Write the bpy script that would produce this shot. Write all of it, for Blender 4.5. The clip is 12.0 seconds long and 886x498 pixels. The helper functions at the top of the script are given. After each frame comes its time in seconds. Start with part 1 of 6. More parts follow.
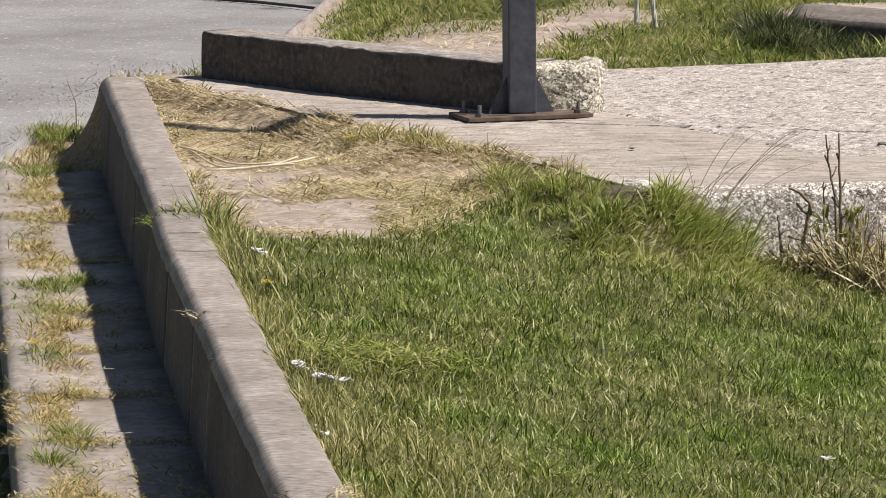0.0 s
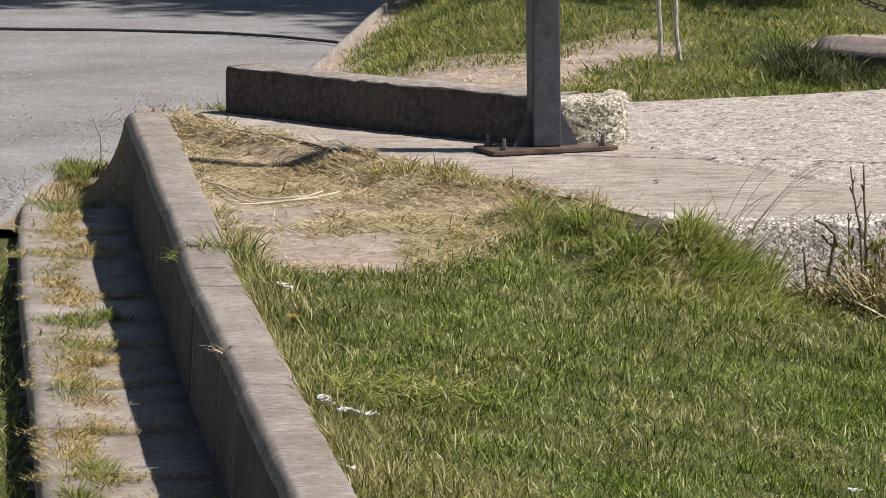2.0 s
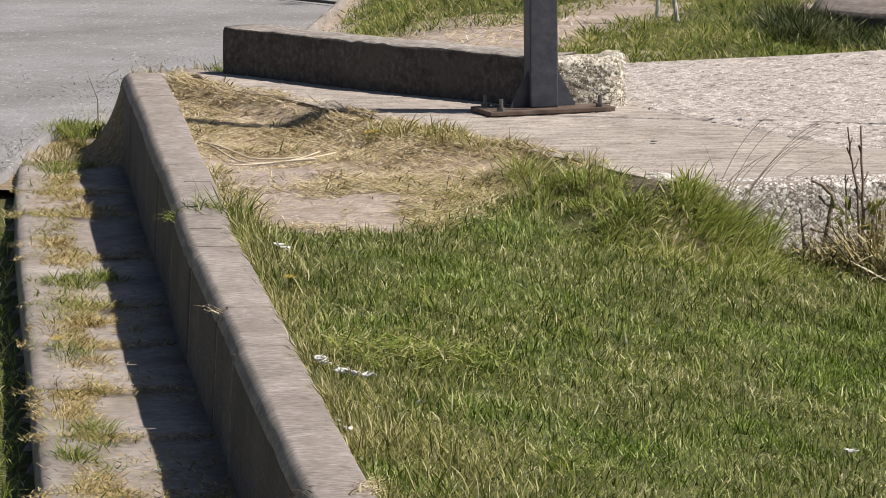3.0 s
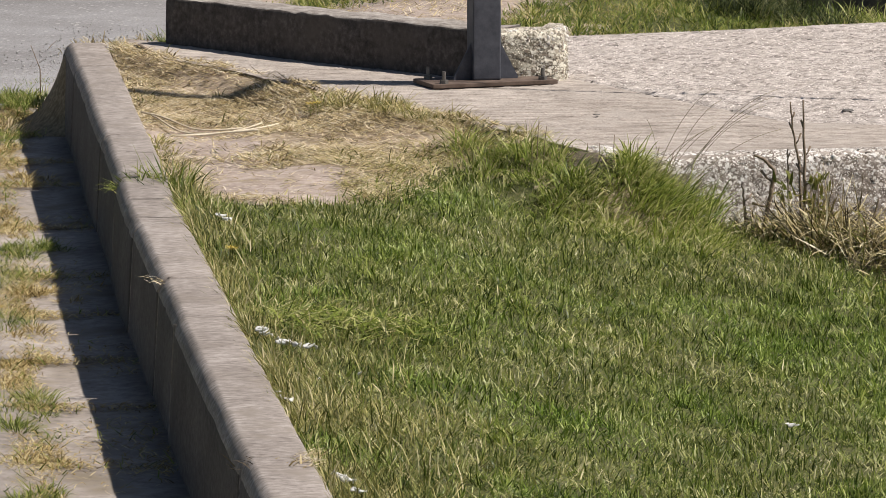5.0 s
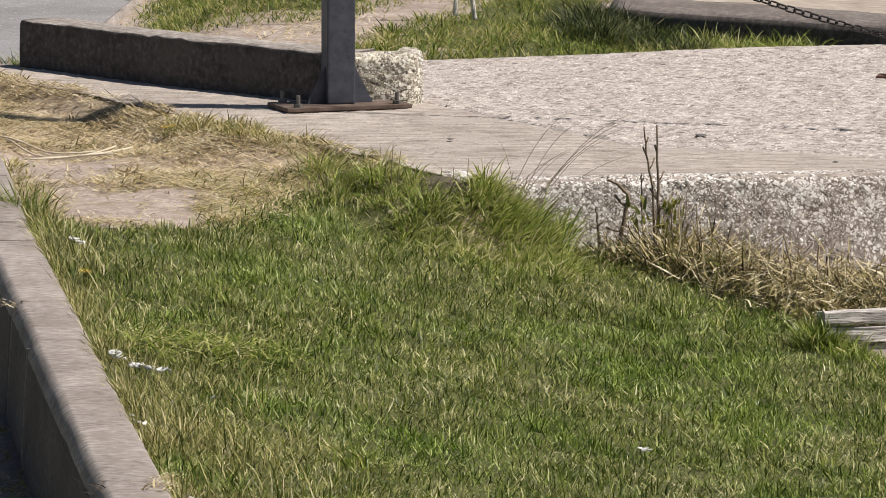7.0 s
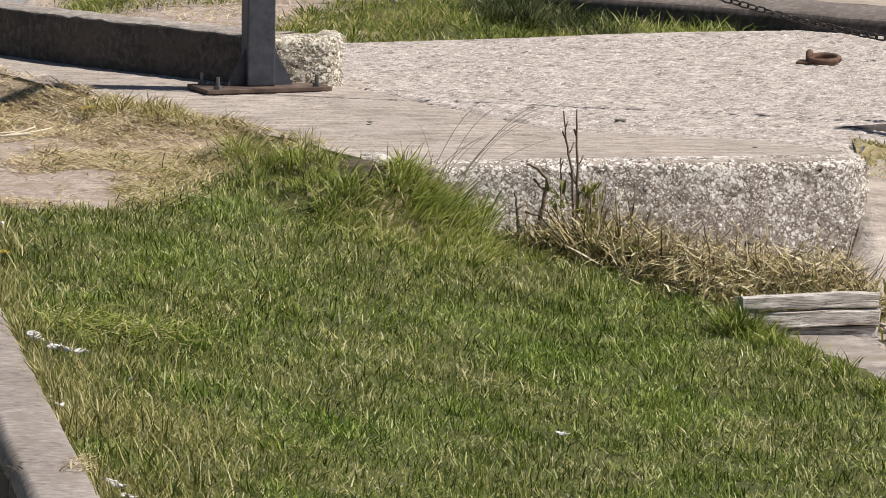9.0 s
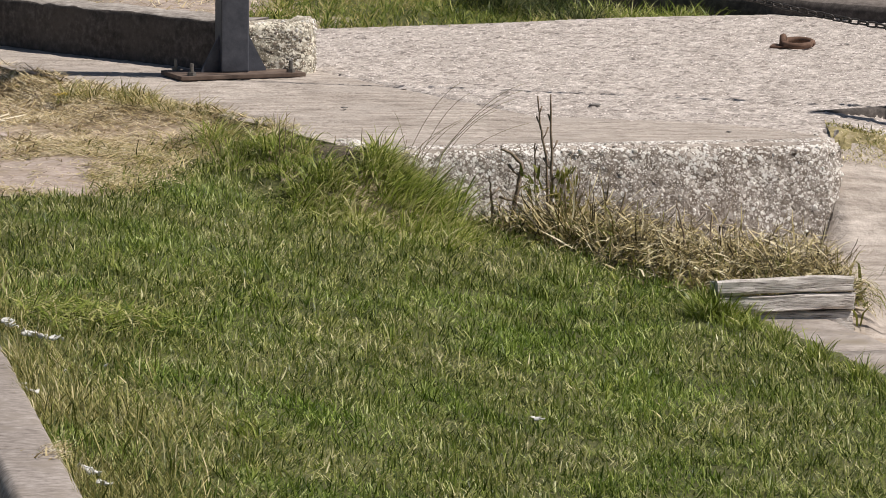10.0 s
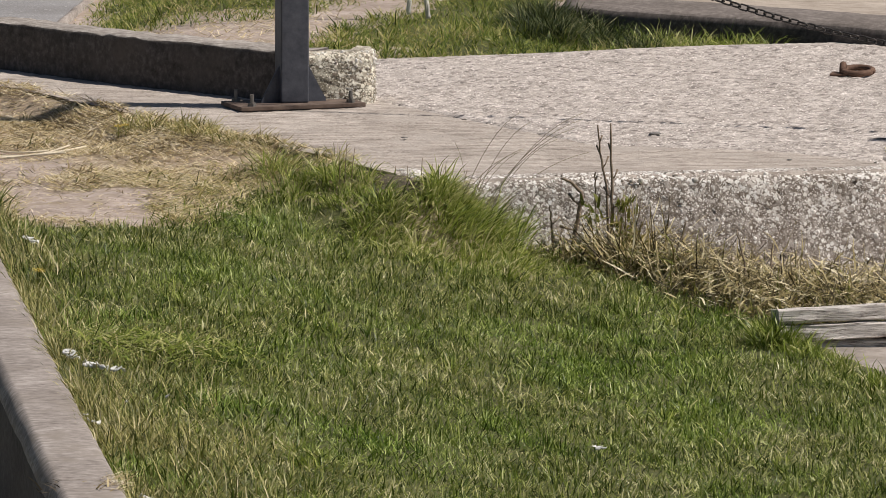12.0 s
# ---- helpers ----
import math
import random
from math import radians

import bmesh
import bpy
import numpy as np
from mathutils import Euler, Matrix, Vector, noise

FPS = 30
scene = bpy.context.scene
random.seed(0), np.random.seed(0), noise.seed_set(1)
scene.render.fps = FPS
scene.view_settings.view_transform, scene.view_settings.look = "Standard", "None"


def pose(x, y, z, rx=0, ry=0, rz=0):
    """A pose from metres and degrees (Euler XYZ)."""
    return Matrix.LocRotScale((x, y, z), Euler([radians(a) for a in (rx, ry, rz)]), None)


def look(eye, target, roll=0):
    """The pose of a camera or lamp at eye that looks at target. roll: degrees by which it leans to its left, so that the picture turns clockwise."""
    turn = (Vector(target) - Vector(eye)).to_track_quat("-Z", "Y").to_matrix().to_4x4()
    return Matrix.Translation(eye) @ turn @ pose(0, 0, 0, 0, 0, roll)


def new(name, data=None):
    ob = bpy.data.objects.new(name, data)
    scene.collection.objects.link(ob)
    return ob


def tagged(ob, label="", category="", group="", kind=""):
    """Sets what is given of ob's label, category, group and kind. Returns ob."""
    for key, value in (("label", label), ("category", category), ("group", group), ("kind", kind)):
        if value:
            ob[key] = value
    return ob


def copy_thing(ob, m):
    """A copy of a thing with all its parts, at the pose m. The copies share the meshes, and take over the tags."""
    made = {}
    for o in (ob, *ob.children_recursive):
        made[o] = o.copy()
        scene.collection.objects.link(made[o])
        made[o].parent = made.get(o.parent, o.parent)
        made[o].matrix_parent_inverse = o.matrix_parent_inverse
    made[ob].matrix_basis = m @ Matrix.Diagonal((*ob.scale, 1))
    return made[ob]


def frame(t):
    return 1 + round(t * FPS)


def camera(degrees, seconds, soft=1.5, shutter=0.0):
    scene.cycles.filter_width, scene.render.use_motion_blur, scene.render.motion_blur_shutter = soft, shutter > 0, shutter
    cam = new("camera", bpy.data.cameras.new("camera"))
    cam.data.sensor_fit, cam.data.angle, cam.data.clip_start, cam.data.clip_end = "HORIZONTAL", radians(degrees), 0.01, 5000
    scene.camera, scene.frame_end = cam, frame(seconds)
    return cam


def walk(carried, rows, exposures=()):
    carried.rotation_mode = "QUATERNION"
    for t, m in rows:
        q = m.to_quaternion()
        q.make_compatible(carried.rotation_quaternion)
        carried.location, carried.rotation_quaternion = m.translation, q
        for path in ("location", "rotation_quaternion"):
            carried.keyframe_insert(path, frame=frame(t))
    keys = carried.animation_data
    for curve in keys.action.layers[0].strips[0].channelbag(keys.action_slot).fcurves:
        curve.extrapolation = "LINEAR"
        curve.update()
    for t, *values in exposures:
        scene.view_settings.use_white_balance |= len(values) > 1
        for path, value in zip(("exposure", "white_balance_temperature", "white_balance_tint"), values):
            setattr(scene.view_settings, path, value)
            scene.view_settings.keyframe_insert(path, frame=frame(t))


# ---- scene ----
cam = camera(9.5, 12.0, soft=0.85)
EYE = 1.66
ROWS = [
    (0, 82.372, 0.317, 1.327),
    (0.5, 82.623, 0.420, 1.471),
    (1, 82.899, 0.390, 1.607),
    (1.5, 82.992, 0.539, 1.599),
    (2, 82.736, 0.657, 1.556),
    (2.5, 82.557, 0.541, 1.644),
    (3, 82.313, 0.639, 1.527),
    (3.5, 82.013, 0.484, 1.313),
    (3.7, 81.907, 0.423, 1.205),
    (5.3, 82.064, 0.170, 0.886),
    (5.5, 82.119, 0.148, 0.801),
    (6, 82.360, -0.014, 0.527),
    (6.5, 82.388, -0.064, 0.013),
    (7, 82.267, -0.140, -0.582),
    (7.2, 82.262, -0.148, -0.686),
    (8.8, 82.180, -0.438, -1.293),
    (9, 82.092, -0.618, -1.396),
    (9.5, 81.938, -0.508, -1.671),
    (10, 81.938, -0.452, -1.696),
    (10.5, 82.091, -0.420, -1.464),
    (11, 82.148, -0.403, -1.424),
    (11.5, 82.226, -0.405, -1.259),
    (12, 82.253, -0.115, -1.085),
]
EXPOSURE = [(0.0, 0.12), (0.5, 0.0), (1.0, -0.06), (1.5, -0.08), (2.5, 0.0), (9.0, 0.0), (9.5, -0.06), (10.5, -0.1), (11.5, -0.04), (12.0, -0.2)]
walk(cam, [(t, pose(0, 0, EYE, rx, ry, rz)) for t, rx, ry, rz in ROWS], EXPOSURE)

# ---- world, sun, exposure ----
SUN_EL, SUN_AZ = 56.0, 98.0   # degrees; azimuth clockwise from straight ahead
world = bpy.data.worlds.new("sky")
scene.world = world
world.use_nodes = True
sky = world.node_tree.nodes.new("ShaderNodeTexSky")
sky.sky_type, sky.sun_disc = "NISHITA", False
sky.sun_elevation, sky.sun_rotation = radians(SUN_EL), radians(SUN_AZ)
back = world.node_tree.nodes["Background"]
back.inputs["Strength"].default_value = 0.049
world.node_tree.links.new(sky.outputs["Color"], back.inputs["Color"])
sun = new("sun", bpy.data.lights.new("sun", "SUN"))
sun.data.energy, sun.data.angle, sun.data.color = 5.3, radians(1.0), (1.0, 0.925, 0.855)
SUN_DIR = Vector((math.cos(radians(SUN_EL)) * math.sin(radians(SUN_AZ)), math.cos(radians(SUN_EL)) * math.cos(radians(SUN_AZ)), math.sin(radians(SUN_EL))))
sun.matrix_world = look(SUN_DIR * 40, (0, 0, 0))


# ---- materials ----
def ramp_node(nt, stops):
    r = nt.nodes.new("ShaderNodeValToRGB")
    el = r.color_ramp.elements
    while len(el) < len(stops):
        el.new(0.5)
    for e, (p, c) in zip(el, stops):
        e.position, e.color = p, (*c, 1)
    return r


def noise_node(nt, scale, detail=4, rough=0.6, vec=None):
    n = nt.nodes.new("ShaderNodeTexNoise")
    n.inputs["Scale"].default_value, n.inputs["Detail"].default_value, n.inputs["Roughness"].default_value = scale, detail, rough
    if vec is not None:
        nt.links.new(vec, n.inputs["Vector"])
    return n


def mixer(nt, kind, fac, a, b):
    m = nt.nodes.new("ShaderNodeMix")
    m.data_type, m.blend_type = "RGBA", kind
    for s, v in ((0, fac), (6, a), (7, b)):
        if hasattr(v, "links"):
            nt.links.new(v, m.inputs[s])
        elif s == 0:
            m.inputs[0].default_value = v
        else:
            m.inputs[s].default_value = (*v, 1)
    return m.outputs[2]


def base_mat(name, rough=0.85, metal=0.0):
    m = bpy.data.materials.new(name)
    m.use_nodes = True
    nt = m.node_tree
    b = nt.nodes["Principled BSDF"]
    b.inputs["Roughness"].default_value, b.inputs["Metallic"].default_value = rough, metal
    return m, nt, b


def mineral(name, dark, mid, light, coarse=3.0, fine=90.0, rough=0.9, bump=0.4, bump_scale=None, specks=None, speck_scale=60.0, speck_cut=0.62, stain=None, stain_scale=1.3, vary=0.0, relief=0.004, stretch=1.0):
    """Stone, concrete, asphalt, earth: two scales of tone, specks, stains and a fine relief."""
    m, nt, b = base_mat(name, rough)
    pos = nt.nodes.new("ShaderNodeNewGeometry").outputs["Position"]
    drawn = nt.nodes.new("ShaderNodeMapping")
    drawn.inputs["Scale"].default_value = (stretch, 1, 1)
    nt.links.new(pos, drawn.inputs["Vector"])
    n1, n2 = noise_node(nt, coarse, 5, 0.6, pos), noise_node(nt, fine, 5, 0.68, drawn.outputs["Vector"])
    r1 = ramp_node(nt, [(0.3, dark), (0.5, mid), (0.7, light)])
    nt.links.new(n2.outputs["Fac"], r1.inputs["Fac"])
    r2 = ramp_node(nt, [(0.3, (0.72, 0.7, 0.68)), (0.68, (1.12, 1.12, 1.12))])
    nt.links.new(n1.outputs["Fac"], r2.inputs["Fac"])
    col = mixer(nt, "MULTIPLY", 1.0, r1.outputs["Color"], r2.outputs["Color"])
    if specks:
        v = nt.nodes.new("ShaderNodeTexVoronoi")
        v.inputs["Scale"].default_value = speck_scale
        warp = noise_node(nt, speck_scale * 0.8, 2, 0.5, pos)
        shift = nt.nodes.new("ShaderNodeVectorMath")
        shift.operation = "MULTIPLY_ADD"
        nt.links.new(warp.outputs["Color"], shift.inputs[0])
        shift.inputs[1].default_value = (1.0 / speck_scale,) * 3
        nt.links.new(pos, shift.inputs[2])
        nt.links.new(shift.outputs["Vector"], v.inputs["Vector"])
        sep = nt.nodes.new("ShaderNodeSeparateColor")
        nt.links.new(v.outputs["Color"], sep.inputs["Color"])
        cut = ramp_node(nt, [(speck_cut, (0, 0, 0)), (speck_cut + 0.08, (1, 1, 1))])
        nt.links.new(sep.outputs[0], cut.inputs["Fac"])
        spot = ramp_node(nt, [(0.26, (1, 1, 1)), (0.46, (0, 0, 0))])
        nt.links.new(v.outputs["Distance"], spot.inputs["Fac"])
        both = mixer(nt, "MULTIPLY", 1.0, cut.outputs["Color"], spot.outputs["Color"])
        col = mixer(nt, "MIX", both, col, specks)
    if stain:
        n3 = noise_node(nt, stain_scale, 6, 0.7, pos)
        cut = ramp_node(nt, [(0.52, (0, 0, 0)), (0.66, (0.8, 0.8, 0.8))])
        nt.links.new(n3.outputs["Fac"], cut.inputs["Fac"])
        col = mixer(nt, "MIX", cut.outputs["Color"], col, stain)
    if vary:
        oi = nt.nodes.new("ShaderNodeObjectInfo")
        r3 = ramp_node(nt, [(0, (1 - vary,) * 3), (1, (1 + vary * 0.6,) * 3)])
        nt.links.new(oi.outputs["Random"], r3.inputs["Fac"])
        col = mixer(nt, "MULTIPLY", 1.0, col, r3.outputs["Color"])
    nt.links.new(col, b.inputs["Base Color"])
    bp = nt.nodes.new("ShaderNodeBump")
    bp.inputs["Strength"].default_value, bp.inputs["Distance"].default_value = bump, relief
    n4 = noise_node(nt, bump_scale or fine * 0.7, 5, 0.7, pos)
    nt.links.new(n4.outputs["Fac"], bp.inputs["Height"])
    nt.links.new(bp.outputs["Normal"], b.inputs["Normal"])
    return m


def blade_mat(name, stops, patch, patch_scale=2.2, shine=0.55, through_light=0.3, lush=None):
    """Grass: a colour for each blade, drifting in patches over the ground; light passes through."""
    m, nt, b = base_mat(name, shine)
    geo = nt.nodes.new("ShaderNodeNewGeometry")
    n = noise_node(nt, patch_scale, 4, 0.6, geo.outputs["Position"])
    mr = nt.nodes.new("ShaderNodeMapRange")
    for k, v in zip(("From Min", "From Max", "To Min", "To Max"), (0.32, 0.68, -patch, patch)):
        mr.inputs[k].default_value = v
    nt.links.new(n.outputs["Fac"], mr.inputs["Value"])
    ad = nt.nodes.new("ShaderNodeMath")
    nt.links.new(geo.outputs["Random Per Island"], ad.inputs[0])
    nt.links.new(mr.outputs["Result"], ad.inputs[1])
    r = ramp_node(nt, stops)
    nt.links.new(ad.outputs[0], r.inputs["Fac"])
    col = r.outputs["Color"]
    if lush:
        n2 = noise_node(nt, 2.4, 4, 0.62, geo.outputs["Position"])
        cut = ramp_node(nt, [(0.44, (0, 0, 0)), (0.62, (1, 1, 1))])
        nt.links.new(n2.outputs["Fac"], cut.inputs["Fac"])
        col = mixer(nt, "MIX", cut.outputs["Color"], col, mixer(nt, "MULTIPLY", 1.0, col, lush))
    nt.links.new(col, b.inputs["Base Color"])
    b.inputs["Specular IOR Level"].default_value = 0.22
    tr = nt.nodes.new("ShaderNodeBsdfTranslucent")
    nt.links.new(col, tr.inputs["Color"])
    mx = nt.nodes.new("ShaderNodeMixShader")
    mx.inputs[0].default_value = through_light
    nt.links.new(b.outputs[0], mx.inputs[1])
    nt.links.new(tr.outputs[0], mx.inputs[2])
    nt.links.new(mx.outputs[0], nt.nodes["Material Output"].inputs["Surface"])
    return m


M_EARTH = mineral("dry_earth", (0.275, 0.22, 0.183), (0.43, 0.357, 0.31), (0.55, 0.475, 0.425), 4, 45, 0.95, 0.7, stain=(0.28, 0.22, 0.15), stain_scale=6)
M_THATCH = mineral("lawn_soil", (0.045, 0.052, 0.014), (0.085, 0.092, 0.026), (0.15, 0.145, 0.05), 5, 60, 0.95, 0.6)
M_SAND = mineral("sandy_path", (0.30, 0.25, 0.205), (0.43, 0.37, 0.31), (0.54, 0.475, 0.41), 6, 42, 0.95, 0.6, stretch=0.35)
M_ASPHALT = mineral("worn_asphalt", (0.19, 0.188, 0.19), (0.285, 0.28, 0.283), (0.37, 0.365, 0.368), 2, 110, 0.85, 0.4, specks=(0.47, 0.46, 0.45), speck_scale=55, speck_cut=0.86)
M_KERB = mineral("kerb_concrete", (0.175, 0.15, 0.132), (0.325, 0.288, 0.262), (0.47, 0.428, 0.396), 5, 70, 0.9, 0.12, stain=(0.25, 0.215, 0.18), stain_scale=7, vary=0.06, stretch=0.5)
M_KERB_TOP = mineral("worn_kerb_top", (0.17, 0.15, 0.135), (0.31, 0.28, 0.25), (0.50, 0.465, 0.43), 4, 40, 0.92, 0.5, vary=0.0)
# Kerb concrete with grime, darkened for the side away from the sun.
M_KERB_FACE = mineral("grimy_shaded_kerb_face", (0.062, 0.053, 0.048), (0.112, 0.098, 0.090), (0.18, 0.161, 0.15), 3, 70, 0.95, 0.3, stain=(0.08, 0.07, 0.062), stain_scale=5, vary=0.1)
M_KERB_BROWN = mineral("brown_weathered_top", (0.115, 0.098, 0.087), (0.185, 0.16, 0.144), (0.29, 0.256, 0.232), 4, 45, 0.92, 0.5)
M_HUMUS_SHADE = mineral("humus_and_gap_shade", (0.05, 0.038, 0.025), (0.115, 0.09, 0.065), (0.21, 0.172, 0.13), 14, 80, 0.95, 0.9)
M_GUTTER = mineral("channel_concrete", (0.25, 0.216, 0.19), (0.38, 0.337, 0.302), (0.50, 0.452, 0.412), 4, 40, 0.92, 0.4, stain=(0.22, 0.18, 0.12), stain_scale=5, vary=0.12)
# Weathered concrete, darkened to stand in for shade on upright faces.
M_SHADE_DARK = mineral("shade_dark_weathered", (0.040, 0.034, 0.031), (0.080, 0.069, 0.063), (0.15, 0.132, 0.12), 3, 50, 0.95, 0.6, stain=(0.10, 0.086, 0.076), stain_scale=4, vary=0.1)
M_SEAM = mineral("dirty_seam", (0.16, 0.14, 0.124), (0.26, 0.232, 0.21), (0.36, 0.325, 0.295), 6, 60, 0.95, 0.4)
M_STRIP = mineral("smooth_old_concrete", (0.22, 0.188, 0.158), (0.44, 0.388, 0.342), (0.62, 0.56, 0.505), 2.5, 32, 0.9, 1.0, stain=(0.40, 0.355, 0.315), stain_scale=3, relief=0.010, stretch=0.26)
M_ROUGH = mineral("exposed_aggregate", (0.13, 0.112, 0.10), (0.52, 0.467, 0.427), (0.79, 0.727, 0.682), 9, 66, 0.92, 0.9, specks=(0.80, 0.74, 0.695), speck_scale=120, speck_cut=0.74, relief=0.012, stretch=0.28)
M_STRAWSOIL = mineral("straw_littered_soil", (0.23, 0.175, 0.115), (0.41, 0.33, 0.24), (0.58, 0.49, 0.38), 6, 45, 0.95, 0.8)
M_GRAVEL = mineral("grey_gravel", (0.26, 0.25, 0.24), (0.42, 0.41, 0.40), (0.56, 0.55, 0.53), 30, 90, 0.9, 0.3)
M_SILT = mineral("brown_silt", (0.12, 0.09, 0.05), (0.23, 0.18, 0.11), (0.37, 0.30, 0.20), 7, 60, 0.95, 0.6)
M_MOSS = mineral("mossy_ground", (0.15, 0.13, 0.06), (0.31, 0.265, 0.13), (0.48, 0.42, 0.30), 10, 45, 0.95, 0.8)


def aggregate_mat(name, matrix, stones, cover, bloom, stain, seed=0.0):
    """Weathered concrete with broken stones of two sizes laid bare in it; lime bloom and brown stains."""
    m, nt, b = base_mat(name, 0.92)
    pos = nt.nodes.new("ShaderNodeNewGeometry").outputs["Position"]
    moved = nt.nodes.new("ShaderNodeMapping")
    moved.inputs["Location"].default_value = (seed, seed * 0.7, seed * 1.3)
    nt.links.new(pos, moved.inputs["Vector"])
    pos = moved.outputs["Vector"]
    fine, broad = noise_node(nt, 160, 4, 0.7, pos), noise_node(nt, 7.0, 4, 0.6, pos)
    r = ramp_node(nt, [(0.3, matrix[0]), (0.52, matrix[1]), (0.72, matrix[2])])
    nt.links.new(fine.outputs["Fac"], r.inputs["Fac"])
    col = r.outputs["Color"]
    n = noise_node(nt, 4.5, 6, 0.72, pos)
    cut = ramp_node(nt, [(0.45, (0, 0, 0)), (0.62, (0.85, 0.85, 0.85))])
    nt.links.new(n.outputs["Fac"], cut.inputs["Fac"])
    col = mixer(nt, "MIX", cut.outputs["Color"], col, stain)
    n = noise_node(nt, 45, 5, 0.78, pos)
    cut = ramp_node(nt, [(0.47, (0, 0, 0)), (0.6, (0.85, 0.85, 0.85))])
    nt.links.new(n.outputs["Fac"], cut.inputs["Fac"])
    col = mixer(nt, "MIX", cut.outputs["Color"], col, bloom)
    lift = None
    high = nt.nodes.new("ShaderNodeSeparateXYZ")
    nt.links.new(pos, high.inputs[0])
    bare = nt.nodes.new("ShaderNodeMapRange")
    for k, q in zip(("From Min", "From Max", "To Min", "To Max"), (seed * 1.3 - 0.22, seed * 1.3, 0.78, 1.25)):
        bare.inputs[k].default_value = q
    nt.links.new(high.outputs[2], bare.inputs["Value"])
    for scale, low, span_ in ((215.0, 0.0, 0.62), (105.0, -0.08, 0.70)):
        warp = noise_node(nt, scale * 0.9, 3, 0.6, pos)
        shift = nt.nodes.new("ShaderNodeVectorMath")
        shift.operation = "MULTIPLY_ADD"
        shift.inputs[1].default_value = (1.3 / scale,) * 3
        nt.links.new(warp.outputs["Color"], shift.inputs[0])
        nt.links.new(pos, shift.inputs[2])
        v = nt.nodes.new("ShaderNodeTexVoronoi")
        v.inputs["Scale"].default_value = scale
        nt.links.new(shift.outputs["Vector"], v.inputs["Vector"])
        sep = nt.nodes.new("ShaderNodeSeparateColor")
        nt.links.new(v.outputs["Color"], sep.inputs["Color"])
        size = nt.nodes.new("ShaderNodeMath")
        size.operation = "MULTIPLY_ADD"
        nt.links.new(sep.outputs[1], size.inputs[0])
        size.inputs[1].default_value, size.inputs[2].default_value = span_, low - 0.3 + 0.3 * cover
        thick = nt.nodes.new("ShaderNodeMath")
        thick.operation = "MULTIPLY"
        part_of = nt.nodes.new("ShaderNodeMapRange")
        for k, q in zip(("From Min", "From Max", "To Min", "To Max"), (0.36, 0.60, 0.55, 1.2)):
            part_of.inputs[k].default_value = q
        nt.links.new(broad.outputs["Fac"], part_of.inputs["Value"])
        nt.links.new(size.outputs[0], thick.inputs[0])
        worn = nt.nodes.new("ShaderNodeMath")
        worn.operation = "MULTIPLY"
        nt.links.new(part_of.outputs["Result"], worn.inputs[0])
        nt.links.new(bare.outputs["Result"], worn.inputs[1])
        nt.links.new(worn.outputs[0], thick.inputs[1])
        gap = nt.nodes.new("ShaderNodeMath")
        gap.operation = "SUBTRACT"
        nt.links.new(thick.outputs[0], gap.inputs[0])
        nt.links.new(v.outputs["Distance"], gap.inputs[1])
        mask = ramp_node(nt, [(0.0, (0, 0, 0)), (0.05, (1, 1, 1))])
        nt.links.new(gap.outputs[0], mask.inputs["Fac"])
        tone = ramp_node(nt, stones)
        nt.links.new(sep.outputs[0], tone.inputs["Fac"])
        col = mixer(nt, "MIX", mask.outputs["Color"], col, tone.outputs["Color"])
        lift = mask.outputs["Color"] if lift is None else mixer(nt, "LIGHTEN", 1.0, lift, mask.outputs["Color"])
    nt.links.new(col, b.inputs["Base Color"])
    rel = mixer(nt, "ADD", 0.35, lift, fine.outputs["Color"])
    bp = nt.nodes.new("ShaderNodeBump")
    bp.inputs["Strength"].default_value, bp.inputs["Distance"].default_value = 0.75, 0.003
    nt.links.new(rel, bp.inputs["Height"])
    nt.links.new(bp.outputs["Normal"], b.inputs["Normal"])
    return m


STONES = [(0.0, (0.15, 0.12, 0.10)), (0.12, (0.34, 0.29, 0.25)), (0.3, (0.60, 0.55, 0.50)), (0.6, (0.76, 0.73, 0.68)), (1.0, (0.85, 0.83, 0.80))]
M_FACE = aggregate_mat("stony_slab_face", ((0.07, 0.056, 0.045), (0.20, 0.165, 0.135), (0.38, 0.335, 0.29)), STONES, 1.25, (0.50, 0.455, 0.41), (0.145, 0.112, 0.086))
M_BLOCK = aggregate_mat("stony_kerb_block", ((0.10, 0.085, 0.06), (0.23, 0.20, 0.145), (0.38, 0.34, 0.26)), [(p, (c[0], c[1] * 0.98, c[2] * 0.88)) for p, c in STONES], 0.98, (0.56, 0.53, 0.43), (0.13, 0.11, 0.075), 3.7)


def pebble_mat():
    m, nt, b = base_mat("pebbles", 0.85)
    geo = nt.nodes.new("ShaderNodeNewGeometry")
    r = ramp_node(nt, [(0.0, (0.17, 0.145, 0.12)), (0.22, (0.42, 0.37, 0.32)), (0.45, (0.70, 0.66, 0.61)), (1.0, (0.82, 0.80, 0.76))])
    nt.links.new(geo.outputs["Random Per Island"], r.inputs["Fac"])
    n = noise_node(nt, 120, 3, 0.6, geo.outputs["Position"])
    r2 = ramp_node(nt, [(0.3, (0.75, 0.75, 0.75)), (0.7, (1.1, 1.1, 1.1))])
    nt.links.new(n.outputs["Fac"], r2.inputs["Fac"])
    nt.links.new(mixer(nt, "MULTIPLY", 1.0, r.outputs["Color"], r2.outputs["Color"]), b.inputs["Base Color"])
    return m


M_PEBBLE = pebble_mat()


